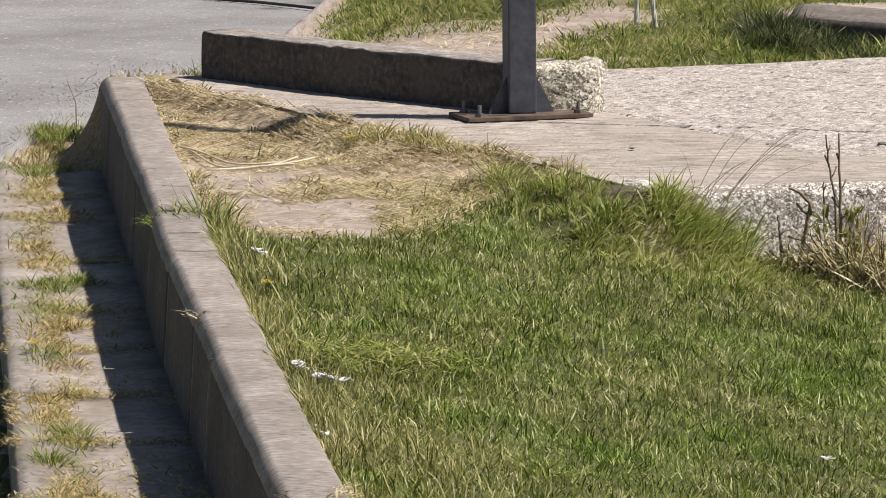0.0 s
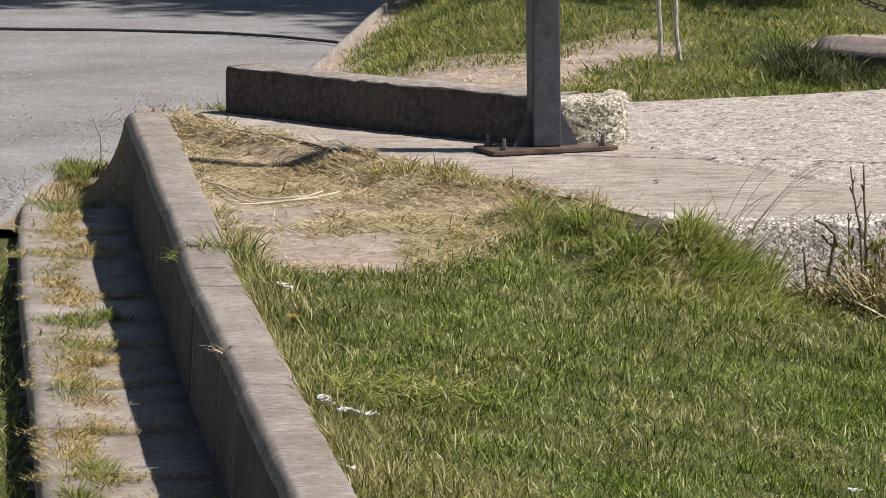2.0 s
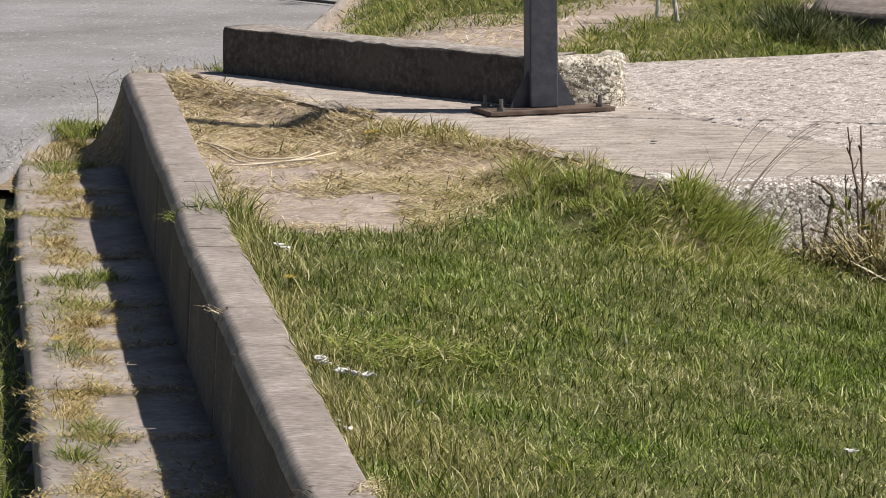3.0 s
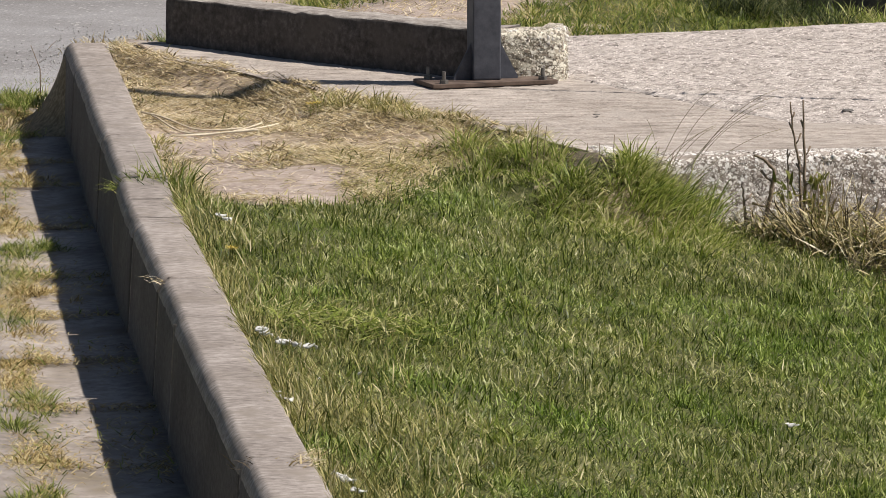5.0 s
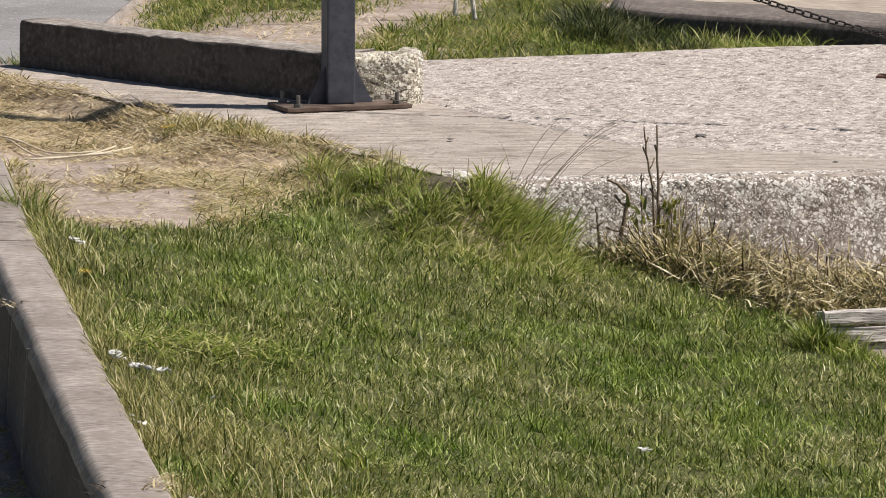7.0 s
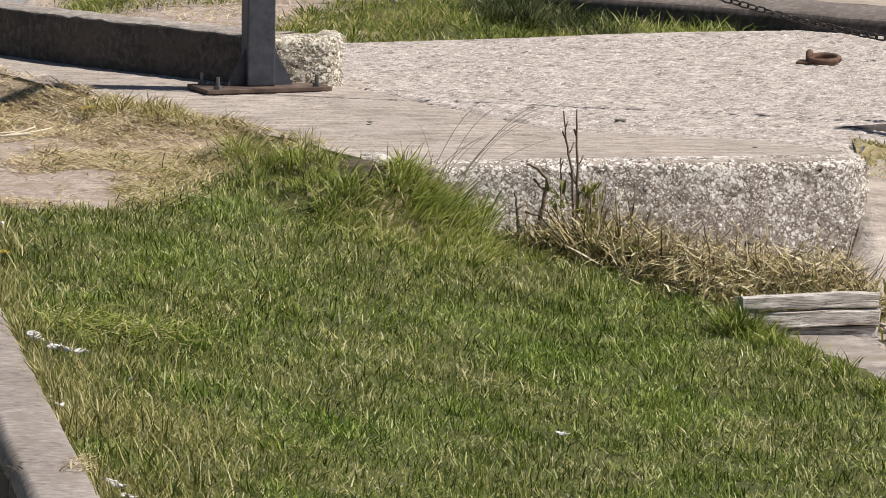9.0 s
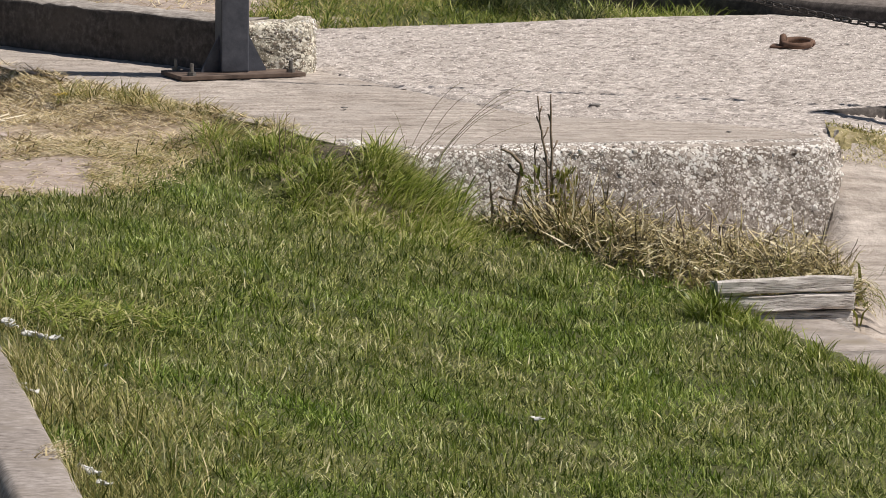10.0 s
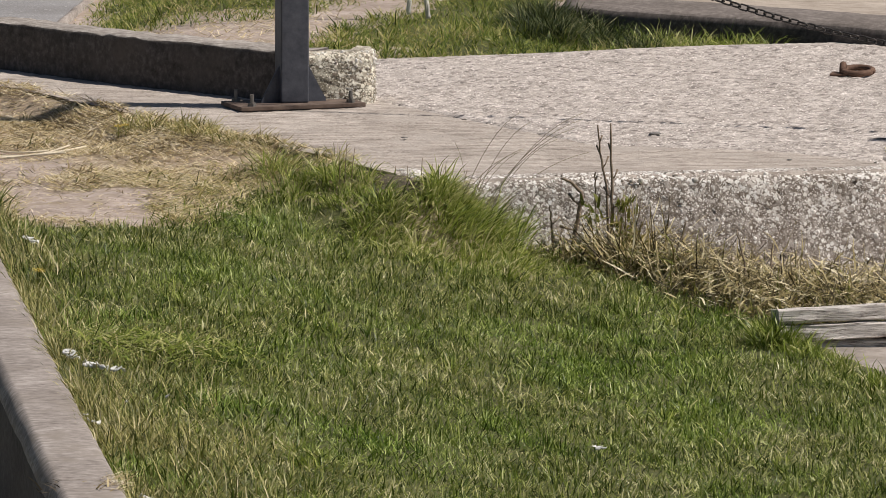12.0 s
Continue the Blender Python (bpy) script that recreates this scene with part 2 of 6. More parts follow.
def metal_mat(name, dark, light, rough, metal, scale=18):
    m, nt, b = base_mat(name, rough, metal)
    pos = nt.nodes.new("ShaderNodeNewGeometry").outputs["Position"]
    n = noise_node(nt, scale, 6, 0.7, pos)
    r = ramp_node(nt, [(0.35, dark), (0.68, light)])
    nt.links.new(n.outputs["Fac"], r.inputs["Fac"])
    nt.links.new(r.outputs["Color"], b.inputs["Base Color"])
    bp = nt.nodes.new("ShaderNodeBump")
    bp.inputs["Strength"].default_value, bp.inputs["Distance"].default_value = 0.25, 0.002
    nt.links.new(noise_node(nt, 90, 4, 0.6, pos).outputs["Fac"], bp.inputs["Height"])
    nt.links.new(bp.outputs["Normal"], b.inputs["Normal"])
    return m


M_POST = metal_mat("grey_painted_steel", (0.040, 0.044, 0.058), (0.085, 0.091, 0.112), 0.55, 0.0, 26)
M_PLATE = metal_mat("rusty_plate", (0.09, 0.06, 0.045), (0.20, 0.15, 0.12), 0.8, 0.2)
M_BOLT = metal_mat("dull_bolt", (0.12, 0.11, 0.10), (0.24, 0.23, 0.21), 0.6, 0.4)
M_RUST = metal_mat("brown_rust", (0.10, 0.055, 0.035), (0.20, 0.12, 0.085), 0.85, 0.2, 60)
M_CHAIN = metal_mat("dark_chain_steel", (0.03, 0.028, 0.026), (0.10, 0.09, 0.085), 0.45, 0.6, 60)
M_ROPE = mineral("white_rope", (0.5, 0.48, 0.42), (0.66, 0.64, 0.58), (0.78, 0.76, 0.7), 20, 200, 0.9, 0.5)
M_SHADOW_LINE = mineral("shadow_line_dark", (0.03, 0.03, 0.032), (0.05, 0.05, 0.053), (0.08, 0.08, 0.082), 5, 90, 0.7, 0.2)


def timber_mat():
    m, nt, b = base_mat("weathered_timber", 0.9)
    pos = nt.nodes.new("ShaderNodeNewGeometry").outputs["Position"]
    mp = nt.nodes.new("ShaderNodeMapping")
    mp.inputs["Scale"].default_value = (5, 120, 150)
    nt.links.new(pos, mp.inputs["Vector"])
    n = noise_node(nt, 2.5, 6, 0.7, mp.outputs["Vector"])
    r = ramp_node(nt, [(0.36, (0.09, 0.075, 0.065)), (0.43, (0.40, 0.36, 0.325)), (0.53, (0.66, 0.615, 0.57)), (0.72, (0.82, 0.78, 0.735))])
    nt.links.new(n.outputs["Fac"], r.inputs["Fac"])
    nt.links.new(r.outputs["Color"], b.inputs["Base Color"])
    bp = nt.nodes.new("ShaderNodeBump")
    bp.inputs["Strength"].default_value, bp.inputs["Distance"].default_value = 0.7, 0.004
    nt.links.new(n.outputs["Fac"], bp.inputs["Height"])
    nt.links.new(bp.outputs["Normal"], b.inputs["Normal"])
    return m


M_TIMBER = timber_mat()
G_DARK, G_MID, G_LIT, STRAW, PALE = (0.052, 0.080, 0.013), (0.158, 0.212, 0.040), (0.33, 0.365, 0.09), (0.38, 0.32, 0.14), (0.52, 0.45, 0.26)
M_LAWN = blade_mat("lawn_blades", [(0.0, (0.036, 0.058, 0.009)), (0.3, (0.118, 0.160, 0.030)), (0.58, (0.265, 0.30, 0.072)), (0.8, (0.46, 0.455, 0.18)), (1.0, (0.71, 0.66, 0.40))], 0.22, 7.0, 0.36, 0.27, (0.74, 0.93, 0.55))
M_TUSSOCK = blade_mat("tussock_blades", [(0.0, G_DARK), (0.35, G_MID), (0.62, G_LIT), (0.85, (0.34, 0.35, 0.12)), (1.0, (0.48, 0.42, 0.2))], 0.25, 4, 0.45, 0.3)
M_DRY = blade_mat("dry_blades", [(0.0, (0.085, 0.065, 0.03)), (0.2, (0.32, 0.245, 0.115)), (0.42, (0.56, 0.45, 0.24)), (0.72, (0.72, 0.61, 0.39)), (1.0, (0.82, 0.74, 0.58))], 0.26, 9, 0.5, 0.15)
M_BANK = blade_mat("bank_blades", [(0.0, (0.09, 0.13, 0.022)), (0.25, (0.23, 0.29, 0.055)), (0.55, (0.42, 0.46, 0.12)), (0.8, (0.56, 0.52, 0.23)), (1.0, (0.70, 0.62, 0.38))], 0.1, 4, 0.4, 0.4)
M_BANKGREEN = blade_mat("bank_green_blades", [(0.0, (0.06, 0.095, 0.012)), (0.28, (0.18, 0.235, 0.032)), (0.55, (0.32, 0.38, 0.08)), (0.78, (0.50, 0.51, 0.17)), (1.0, (0.74, 0.69, 0.40))], 0.2, 6, 0.38, 0.34)
M_FAR = blade_mat("rough_grass_blades", [(0.0, (0.042, 0.07, 0.012)), (0.3, (0.135, 0.19, 0.03)), (0.6, (0.27, 0.31, 0.066)), (0.85, (0.42, 0.40, 0.13)), (1.0, (0.56, 0.48, 0.25))], 0.24, 2.5, 0.45, 0.3)
M_MAT = blade_mat("matted_blades", [(0.0, (0.10, 0.11, 0.025)), (0.28, (0.25, 0.245, 0.065)), (0.55, (0.47, 0.42, 0.17)), (0.8, (0.65, 0.56, 0.31)), (1.0, (0.78, 0.70, 0.48))], 0.26, 5, 0.5, 0.2)
M_LITTER = blade_mat("channel_litter", [(0.0, (0.14, 0.10, 0.035)), (0.3, (0.35, 0.26, 0.10)), (0.6, (0.55, 0.43, 0.19)), (1.0, (0.72, 0.62, 0.38))], 0.25, 6, 0.6, 0.15)
M_WEED = blade_mat("weed_blades", [(0.0, (0.035, 0.027, 0.012)), (0.26, (0.11, 0.085, 0.035)), (0.46, (0.26, 0.21, 0.085)), (0.70, (0.50, 0.42, 0.22)), (0.88, (0.68, 0.60, 0.38)), (1.0, (0.80, 0.73, 0.52))], 0.1, 8, 0.55, 0.15)
M_STRAW = mineral("pale_straw", (0.62, 0.54, 0.38), (0.74, 0.66, 0.50), (0.82, 0.75, 0.60), 20, 120, 0.6, 0.2)
M_SEED = mineral("seed_stem", (0.2, 0.19, 0.11), (0.32, 0.29, 0.18), (0.44, 0.39, 0.26), 20, 120, 0.8, 0.2)
M_STEM = mineral("dead_stem", (0.15, 0.11, 0.075), (0.26, 0.20, 0.145), (0.36, 0.29, 0.22), 20, 150, 0.9, 0.4)
M_STEMS = blade_mat("brown_blades", [(0.0, (0.05, 0.04, 0.025)), (0.5, (0.12, 0.09, 0.055)), (1.0, (0.24, 0.18, 0.11))], 0.1, 6)
M_SHADEWEED = blade_mat("shaded_weed_blades", [(0.0, (0.012, 0.020, 0.007)), (0.4, (0.035, 0.055, 0.016)), (0.7, (0.09, 0.115, 0.035)), (0.9, (0.22, 0.23, 0.09)), (1.0, (0.42, 0.40, 0.22))], 0.2, 6, 0.5, 0.2)
M_OLIVE = blade_mat("olive_blades", [(0.0, (0.055, 0.07, 0.015)), (0.33, (0.17, 0.175, 0.045)), (0.62, (0.36, 0.335, 0.115)), (0.86, (0.55, 0.49, 0.23)), (1.0, (0.72, 0.64, 0.40))], 0.2, 6, 0.5, 0.25)
M_LEAF = blade_mat("broad_leaves", [(0.0, (0.09, 0.11, 0.02)), (0.5, (0.20, 0.21, 0.045)), (1.0, (0.34, 0.31, 0.09))], 0.15, 6)
M_FEATHER = mineral("white_feather", (0.6, 0.6, 0.58), (0.75, 0.75, 0.72), (0.85, 0.85, 0.83), 20, 200, 0.8, 0.2)
M_YELLOW = mineral("yellow_petals", (0.40, 0.29, 0.03), (0.50, 0.37, 0.04), (0.58, 0.44, 0.06), 20, 200, 0.7, 0.2)
M_BARK = mineral("bark", (0.06, 0.045, 0.03), (0.12, 0.09, 0.065), (0.2, 0.16, 0.12), 5, 40, 0.95, 0.8)
M_CROWN = blade_mat("tree_leaves", [(0.0, (0.03, 0.055, 0.012)), (0.6, (0.06, 0.10, 0.02)), (1.0, (0.10, 0.14, 0.03))], 0.1, 1)


# ---- mesh helpers ----
def mesh_of(name, verts, faces, material, smooth=True):
    me = bpy.data.meshes.new(name)
    me.from_pydata([tuple(v) for v in verts], [], [tuple(f) for f in faces])
    me.materials.append(material)
    if smooth:
        me.shade_smooth()
    me.update()
    return me


def put(name, me, parent=None, label="", category="", group="", kind=""):
    ob = new(name, me)
    ob.parent = parent
    return tagged(ob, label, category, group, kind)


def part(name, bm, material, parent, label="", smooth=False):
    me = bpy.data.meshes.new(name)
    bm.to_mesh(me)
    bm.free()
    me.materials.append(material)
    if smooth:
        me.shade_smooth()
    return put(name, me, parent, label)


def lattice(P):
    """Faces over an n x m lattice of points."""
    n, m = P.shape[:2]
    i = np.arange(n - 1)[:, None] * m + np.arange(m - 1)[None, :]
    F = np.stack([i, i + m, i + m + 1, i + 1], -1).reshape(-1, 4)
    return P.reshape(-1, 3), F


def quick_mesh(name, V, T, material, smooth=False):
    """A mesh from arrays: V points, T triangles."""
    me = bpy.data.meshes.new(name)
    me.vertices.add(len(V))
    me.vertices.foreach_set("co", np.asarray(V, np.float32).ravel())
    me.loops.add(T.size)
    me.loops.foreach_set("vertex_index", np.asarray(T, np.int32).ravel())
    me.polygons.add(len(T))
    me.polygons.foreach_set("loop_start", np.arange(0, T.size, T.shape[1], dtype=np.int32))
    me.materials.append(material)
    me.update(calc_edges=True)
    me.validate()
    if smooth:
        me.shade_smooth()
    return me


def box_bm(sx, sy, sz, m=Matrix(), bevel=0.0, seg=2):
    bm = bmesh.new()
    bmesh.ops.create_cube(bm, size=1)
    bmesh.ops.scale(bm, vec=(sx, sy, sz), verts=bm.verts)
    if bevel:
        bmesh.ops.bevel(bm, geom=bm.edges[:], offset=bevel, segments=seg, affect="EDGES", profile=0.6)
    bmesh.ops.transform(bm, matrix=m, verts=bm.verts)
    return bm


def tube_arrays(pts, radii, sides=6):
    """A tapered tube along points; returns points and quads."""
    pts = np.asarray(pts, float)
    n = len(pts)
    tan = np.gradient(pts, axis=0)
    tan /= np.linalg.norm(tan, axis=1)[:, None] + 1e-9
    ref = np.array([0.31, 0.95, 0.05])
    a = np.cross(tan, ref)
    a /= np.linalg.norm(a, axis=1)[:, None] + 1e-9
    b = np.cross(tan, a)
    th = np.arange(sides) * 2 * np.pi / sides
    P = pts[:, None] + np.asarray(radii)[:, None, None] * (np.cos(th)[None, :, None] * a[:, None] + np.sin(th)[None, :, None] * b[:, None])
    F = [(i * sides + k, i * sides + (k + 1) % sides, (i + 1) * sides + (k + 1) % sides, (i + 1) * sides + k) for i in range(n - 1) for k in range(sides)]
    V = P.reshape(-1, 3)
    F += [tuple(range(sides))[::-1], tuple((n - 1) * sides + k for k in range(sides))]
    return V, F


def tube(name, pts, radii, material, parent=None, sides=6, **tags):
    V, F = tube_arrays(pts, radii, sides)
    return put(name, mesh_of(name, V, F, material), parent, **tags)


rng = np.random.default_rng(7)


def ss(a, b, x):
    t = np.clip((x - a) / (b - a), 0, 1)
    return t * t * (3 - 2 * t)


def wave(x, y, s, seed=0):
    """A cheap smooth noise over the plan, about -1 to 1."""
    r = np.random.default_rng(seed)
    out = 0
    for k in range(7):
        a, f, p = r.uniform(0, 2 * np.pi), s * r.uniform(0.6, 1.9), r.uniform(0, 6.3)
        out = out + np.sin(f * (x * np.cos(a) + y * np.sin(a)) + p)
    return out / 3.2


# ---- plan ----
KY = np.array([6.0, 8.2, 9.92, 10.96, 11.77, 12.54, 13.18, 13.90, 14.76, 15.66, 16.41])
KX = np.array([-0.085, -0.38, -0.617, -0.757, -0.866, -0.97, -1.045, -1.134, -1.243, -1.356, -1.45])
KERB_W = 0.131
GY = np.array([6.0, 9.0, 11.26, 12.29, 13.21, 14.28, 15.53, 16.31, 17.0, 17.6])
GX = np.array([-0.59, -0.93, -1.20, -1.32, -1.43, -1.56, -1.70, -1.77, -1.79, -1.72])
SX = np.array([-1.27, -1.06, -0.89, -0.67, -0.40, -0.18, -0.02, 0.20, 0.43, 1.40, 1.46])
SY = np.array([16.33, 15.89, 15.64, 15.22, 14.66, 14.31, 14.05, 13.50, 13.56, 13.74, 13.80])
BX = np.array([-1.27, -1.14, -0.70, -0.42, -0.20, 0.11, 0.38, 0.68, 1.20, 1.43, 1.46])
BY = np.array([16.55, 16.43, 15.94, 15.67, 15.44, 15.36, 14.82, 14.29, 14.09, 13.84, 13.81])
K2 = [(-1.135, 16.41), (-0.70, 15.91), (-0.42, 15.64), (-0.20, 15.41), (-0.10, 15.36)]


def kerb_left(y):
    return np.interp(y, KY, KX)


def kerb_right(y):
    return np.interp(y, KY, KX) + KERB_W


def slab_front(x):
    return np.interp(x, SX, SY)


def edge_distance(x, y):
    """How far a place lies from the strip's front edge."""
    best = np.full(np.shape(x), 9.0)
    for ax, ay, bx, by in zip(SX, SY, SX[1:], SY[1:]):
        t = np.clip(((x - ax) * (bx - ax) + (y - ay) * (by - ay)) / ((bx - ax) ** 2 + (by - ay) ** 2), 0, 1)
        best = np.minimum(best, np.hypot(x - ax - t * (bx - ax), y - ay - t * (by - ay)))
    return best


def far_edge(x):
    return np.interp(x, [-0.1, 0.2, 0.38, 0.65, 0.93, 1.17, 1.39, 1.61, 3.5], [16.58, 16.668, 16.724, 16.80, 16.933, 17.03, 17.09, 17.15, 17.55])


FAR_KERB = [(0.745, 17.86), (0.82, 17.79), (0.965, 17.665), (1.14, 17.53), (1.32, 17.39), (1.49, 17.245), (1.65, 17.10), (1.84, 16.95), (2.9, 16.08)]


def far_kerb_side(x, y):
    """Distance behind the front line of the far kerb, roughly."""
    q = np.array(FAR_KERB)
    return (y - np.interp(x, q[:, 0], q[:, 1])) * 0.75


def lip_of(x):
    """Where the bank has worn away below the strip's edge."""
    return np.clip(np.exp(-((x + 0.12) / 0.075) ** 4) + np.exp(-((x - 0.13) / 0.075) ** 4), 0, 1)


def height(x, y):
    """Height of the ground over the plan."""
    x, y = np.broadcast_arrays(np.asarray(x, float), np.asarray(y, float))
    z = -0.035 - 0.175 * ss(-0.55, 0.75, x) + 0.008 * wave(x, y, 5, 3)
    gap = slab_front(x) - y
    rise = np.where(gap < 0, 1.0, ss(0.14 + 0.24 * ss(-0.8, -0.5, x) + 0.08 * ss(0.0, 0.2, x), 0.03, edge_distance(x, y))) * (1 - ss(0.22, 0.46, x))
    z = z * (1 - rise) + (-0.003 - 0.006 * ss(-0.3, 0.05, x)) * rise
    z = z - 0.028 * np.exp(-((x + 0.88) / 0.24) ** 2 - ((y - 14.7) / 0.9) ** 2) + 0.012 * np.clip(wave(x, y, 9, 13), -0.6, 1) * ss(12.9, 13.4, y) * ss(0.05, 0.2, gap)
    z = z + 0.026 * np.clip(wave(x, y, 17, 201), -0.3, 1.0) * ss(0.7, 0.35, gap) * ss(0.0, 0.06, gap) * ss(-0.45, -0.2, x) * (1 - ss(0.35, 0.5, x))
    z = z - 0.020 * lip_of(x) * ss(0.5, 0.15, gap) * ss(0.0, 0.14, gap)
    low = ss(1.12, 1.2, x + 0.28 * (y - 12.0)) * ss(1.02, 1.1, x) * (1 - 0.95 * ss(12.2, 12.28, y) * (1 - ss(1.34, 1.44, x)) * (1 - ss(13.2, 13.5, y)))
    z = np.where(low > 0, z * (1 - low) - 0.275 * low, z)
    under = (y > slab_front(x) + 0.10) & (x > -1.3) & (x < 1.43)
    z = np.where(under, -0.22, z)
    ramp = ramp_z(y) - 0.17 * np.clip(x - 1.475, 0, 0.5) * ss(13.5, 14.0, y)
    z = np.where((x >= 1.43) & (y > 12.6), ramp, z)
    z = np.where((x >= 1.43) & (y > 14.16), -0.2, z)
    behind = (y > far_edge(x) - 0.02) & (x > -0.1) | (x <= -0.1) & (y > 16.75 - 1.12 * (x + 1.135) * 1.0 - 0.30) & (x > -1.15)
    zb = 0.02 + 0.06 * ss(17.2, 20.0, y) * (1 - ss(0.2, 0.8, x)) + 0.012 * wave(x, y, 4, 5) - 0.045 * ss(0.5, 0.9, x)
    zb = -0.14 + (zb + 0.14) * ss(0.0, 0.6, x + 0.95 - 0.055 * (y - 19.3))
    zb = zb - 0.03 * ss(0.45, 0.0, y - far_edge(x)) * (x > 0.0) * (x < 0.8)
    zb = zb - 0.02 * np.exp(-((far_kerb_side(x, y) + 0.12) / 0.2) ** 2) * (x > 0.72)
    beyond = ss(0.04, 0.12, far_kerb_side(x, y) - 0.06) * (x > 0.6)
    zb = zb * (1 - beyond) + 0.04 * beyond
    z = np.where(behind, zb, z)
    z = np.where((x < kerb_right(y) - 0.02) & (y < 16.5), -0.42, z)
    z = np.where((x < np.interp(y, GY, GX) + 0.02) & (y < 16.3), -0.37 + 0.05 * ss(14.7, 15.3, y) + 0.01 * wave(x, y, 6, 9), z)
    z = np.where(y < 7.5, -0.12, z)
    z = np.where((x < -0.98 + 0.055 * (y - 20.2)) & (y > 16.9), -0.40, z)
    z = np.where((x <= -1.15) & (y > 16.3), -0.40, z)
    return z


def ramp_z(y):
    return -0.275 + 0.272 * ss(13.4, 14.08, y)


def dry_of(x, y):
    """How dry and trodden the grass is, 0 to 1."""
    d = ss(12.80, 12.98, y + 0.10 * wave(x, y, 9, 31)) * (1 - ss(-0.42, -0.08, x - 0.30 * (y - 13.4) + 0.08 * wave(x, y, 8, 32)))
    return d


def bare_of(x, y):
    rag = 0.22 * wave(x, y, 7, 144) + 0.16 * wave(x, y, 21, 145)
    b = ss(1.2, 0.8, np.sqrt(((x + 0.665 + 0.15 * (y - 13.24)) / 0.20) ** 2 + ((y - 13.24) / 0.40) ** 2) + rag)
    b2 = ss(1.2, 0.6, np.sqrt(((x + 0.90) / 0.17) ** 2 + ((y - 14.3) / 0.45) ** 2) + rag)
    return np.clip(b + 0.75 * b2, 0, 1)


def far_green(x, y):
    """Where rough grass grows behind the slab and the low kerb."""
    beh = (y > far_edge(x) - 0.01) & (x > 0.1) | (x <= 0.1) & (y > 16.72 - 1.05 * (x + 1.135))
    beh = beh & (x > -0.93 + 0.055 * (y - 19.3)) & ((x > -0.55) | (y > 17.6))
    upper = np.interp(x, [-0.95, -0.85, -0.67, -0.5, -0.31, -0.06, 0.035, 0.13, 0.22], [17.6, 17.72, 17.85, 17.72, 17.80, 17.93, 18.11, 18.24, 18.28]) + 0.05 * wave(x, y, 14, 42)
    lower = np.interp(x, [-0.16, -0.1, -0.06, 0.034, 0.13, 0.22, 0.3], [16.6, 17.0, 17.18, 17.47, 17.73, 18.12, 18.5]) - 0.05 * wave(x, y, 14, 43)
    bare = (y < upper) & (y > lower) & (x < 0.3) | (x < -0.16) & (y < upper)
    kerbed = (far_kerb_side(x, y) > -0.03) & (far_kerb_side(x, y) < 0.36) & (x > 0.74)
    sand = (far_kerb_side(x, y) > 0.1) & ((x > 1.15) | (x > 0.84) & (y < 18.5))
    return beh & ~bare & ~kerbed & ~sand


gx = np.concatenate([[-700, -150, -40, -12, -5], np.arange(-2.2, 2.401, 0.04), [5, 12, 40, 150, 700]])
gy = np.concatenate([[-700, -150, -30, 0, 4, 7], np.arange(8.0, 25.0, 0.04), [27, 32, 45, 150, 700]])
GXX, GYY = np.meshgrid(gx, gy, indexing="ij")
V, F = lattice(np.stack([GXX, GYY, height(GXX, GYY)], -1))
mid = V[F].mean(1)
me = quick_mesh("ground", V, F[:, ::-1], M_EARTH, True)
me.materials.append(M_THATCH)
me.materials.append(M_SAND)
me.materials.append(M_STRAWSOIL)
me.materials.append(M_HUMUS_SHADE)
me.materials.append(M_STRIP)
mx, my = mid[:, 0], mid[:, 1]
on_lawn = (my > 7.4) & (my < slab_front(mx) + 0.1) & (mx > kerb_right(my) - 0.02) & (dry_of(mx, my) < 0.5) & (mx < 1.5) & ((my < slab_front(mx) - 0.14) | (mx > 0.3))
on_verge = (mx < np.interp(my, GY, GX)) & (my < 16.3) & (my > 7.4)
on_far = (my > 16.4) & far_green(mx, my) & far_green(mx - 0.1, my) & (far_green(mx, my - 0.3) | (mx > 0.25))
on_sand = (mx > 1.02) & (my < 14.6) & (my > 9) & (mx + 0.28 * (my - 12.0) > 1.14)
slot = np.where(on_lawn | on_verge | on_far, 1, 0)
slot = np.where((slot == 0) & (my > 12.7) & (my < slab_front(mx) + 0.1) & (mx > kerb_right(my) - 0.02) & (mx < 0.3) & ((mx > -0.78 + 0.1 * wave(mx, my, 6, 147)) | (my > 14.6 + 0.15 * wave(mx, my, 6, 149))) & (bare_of(mx, my) < 0.35), 3, slot)
slot = np.where(on_lawn & (slab_front(mx) - my < 0.6) & (mx < 0.5) & (mx > -0.6), 3, slot)
slot = np.where((slab_front(mx) - my < 0.26) & (slab_front(mx) - my > -0.1) & (lip_of(mx) > 0.4), 4, slot)
# Dark ground below the weed band paints the shade in its gaps.
slot = np.where((mx > 0.5) & (mx < 1.40) & (my > 12.3) & (my < slab_front(mx)) & (my > np.interp(mx, [0.5, 0.75, 1.0, 1.3], [13.35, 13.1, 12.55, 12.25])), 4, slot)
slot = np.where((my < 7.6) & (np.abs(mx) < 60), 1, slot)
# Same dark ground for the shaded gaps in front of the far kerb.
slot = np.where((my > far_edge(mx)) & (my < 18.2) & (mx > 0.60) & (mx < 1.5) & (far_kerb_side(mx, my) > -0.36) & (far_kerb_side(mx, my) < 0.06), 4, slot)
slot = np.where(on_sand | ((my > 16.5) & (far_kerb_side(mx, my) > 0.05) & ((mx > 1.15) | (mx > 0.84) & (my < 18.5))), 2, slot)
slot = np.where((mx > 1.38) & (my > 12.2) & (my < 14.3), 5, slot)
me.polygons.foreach_set("material_index", slot.astype(np.int32))
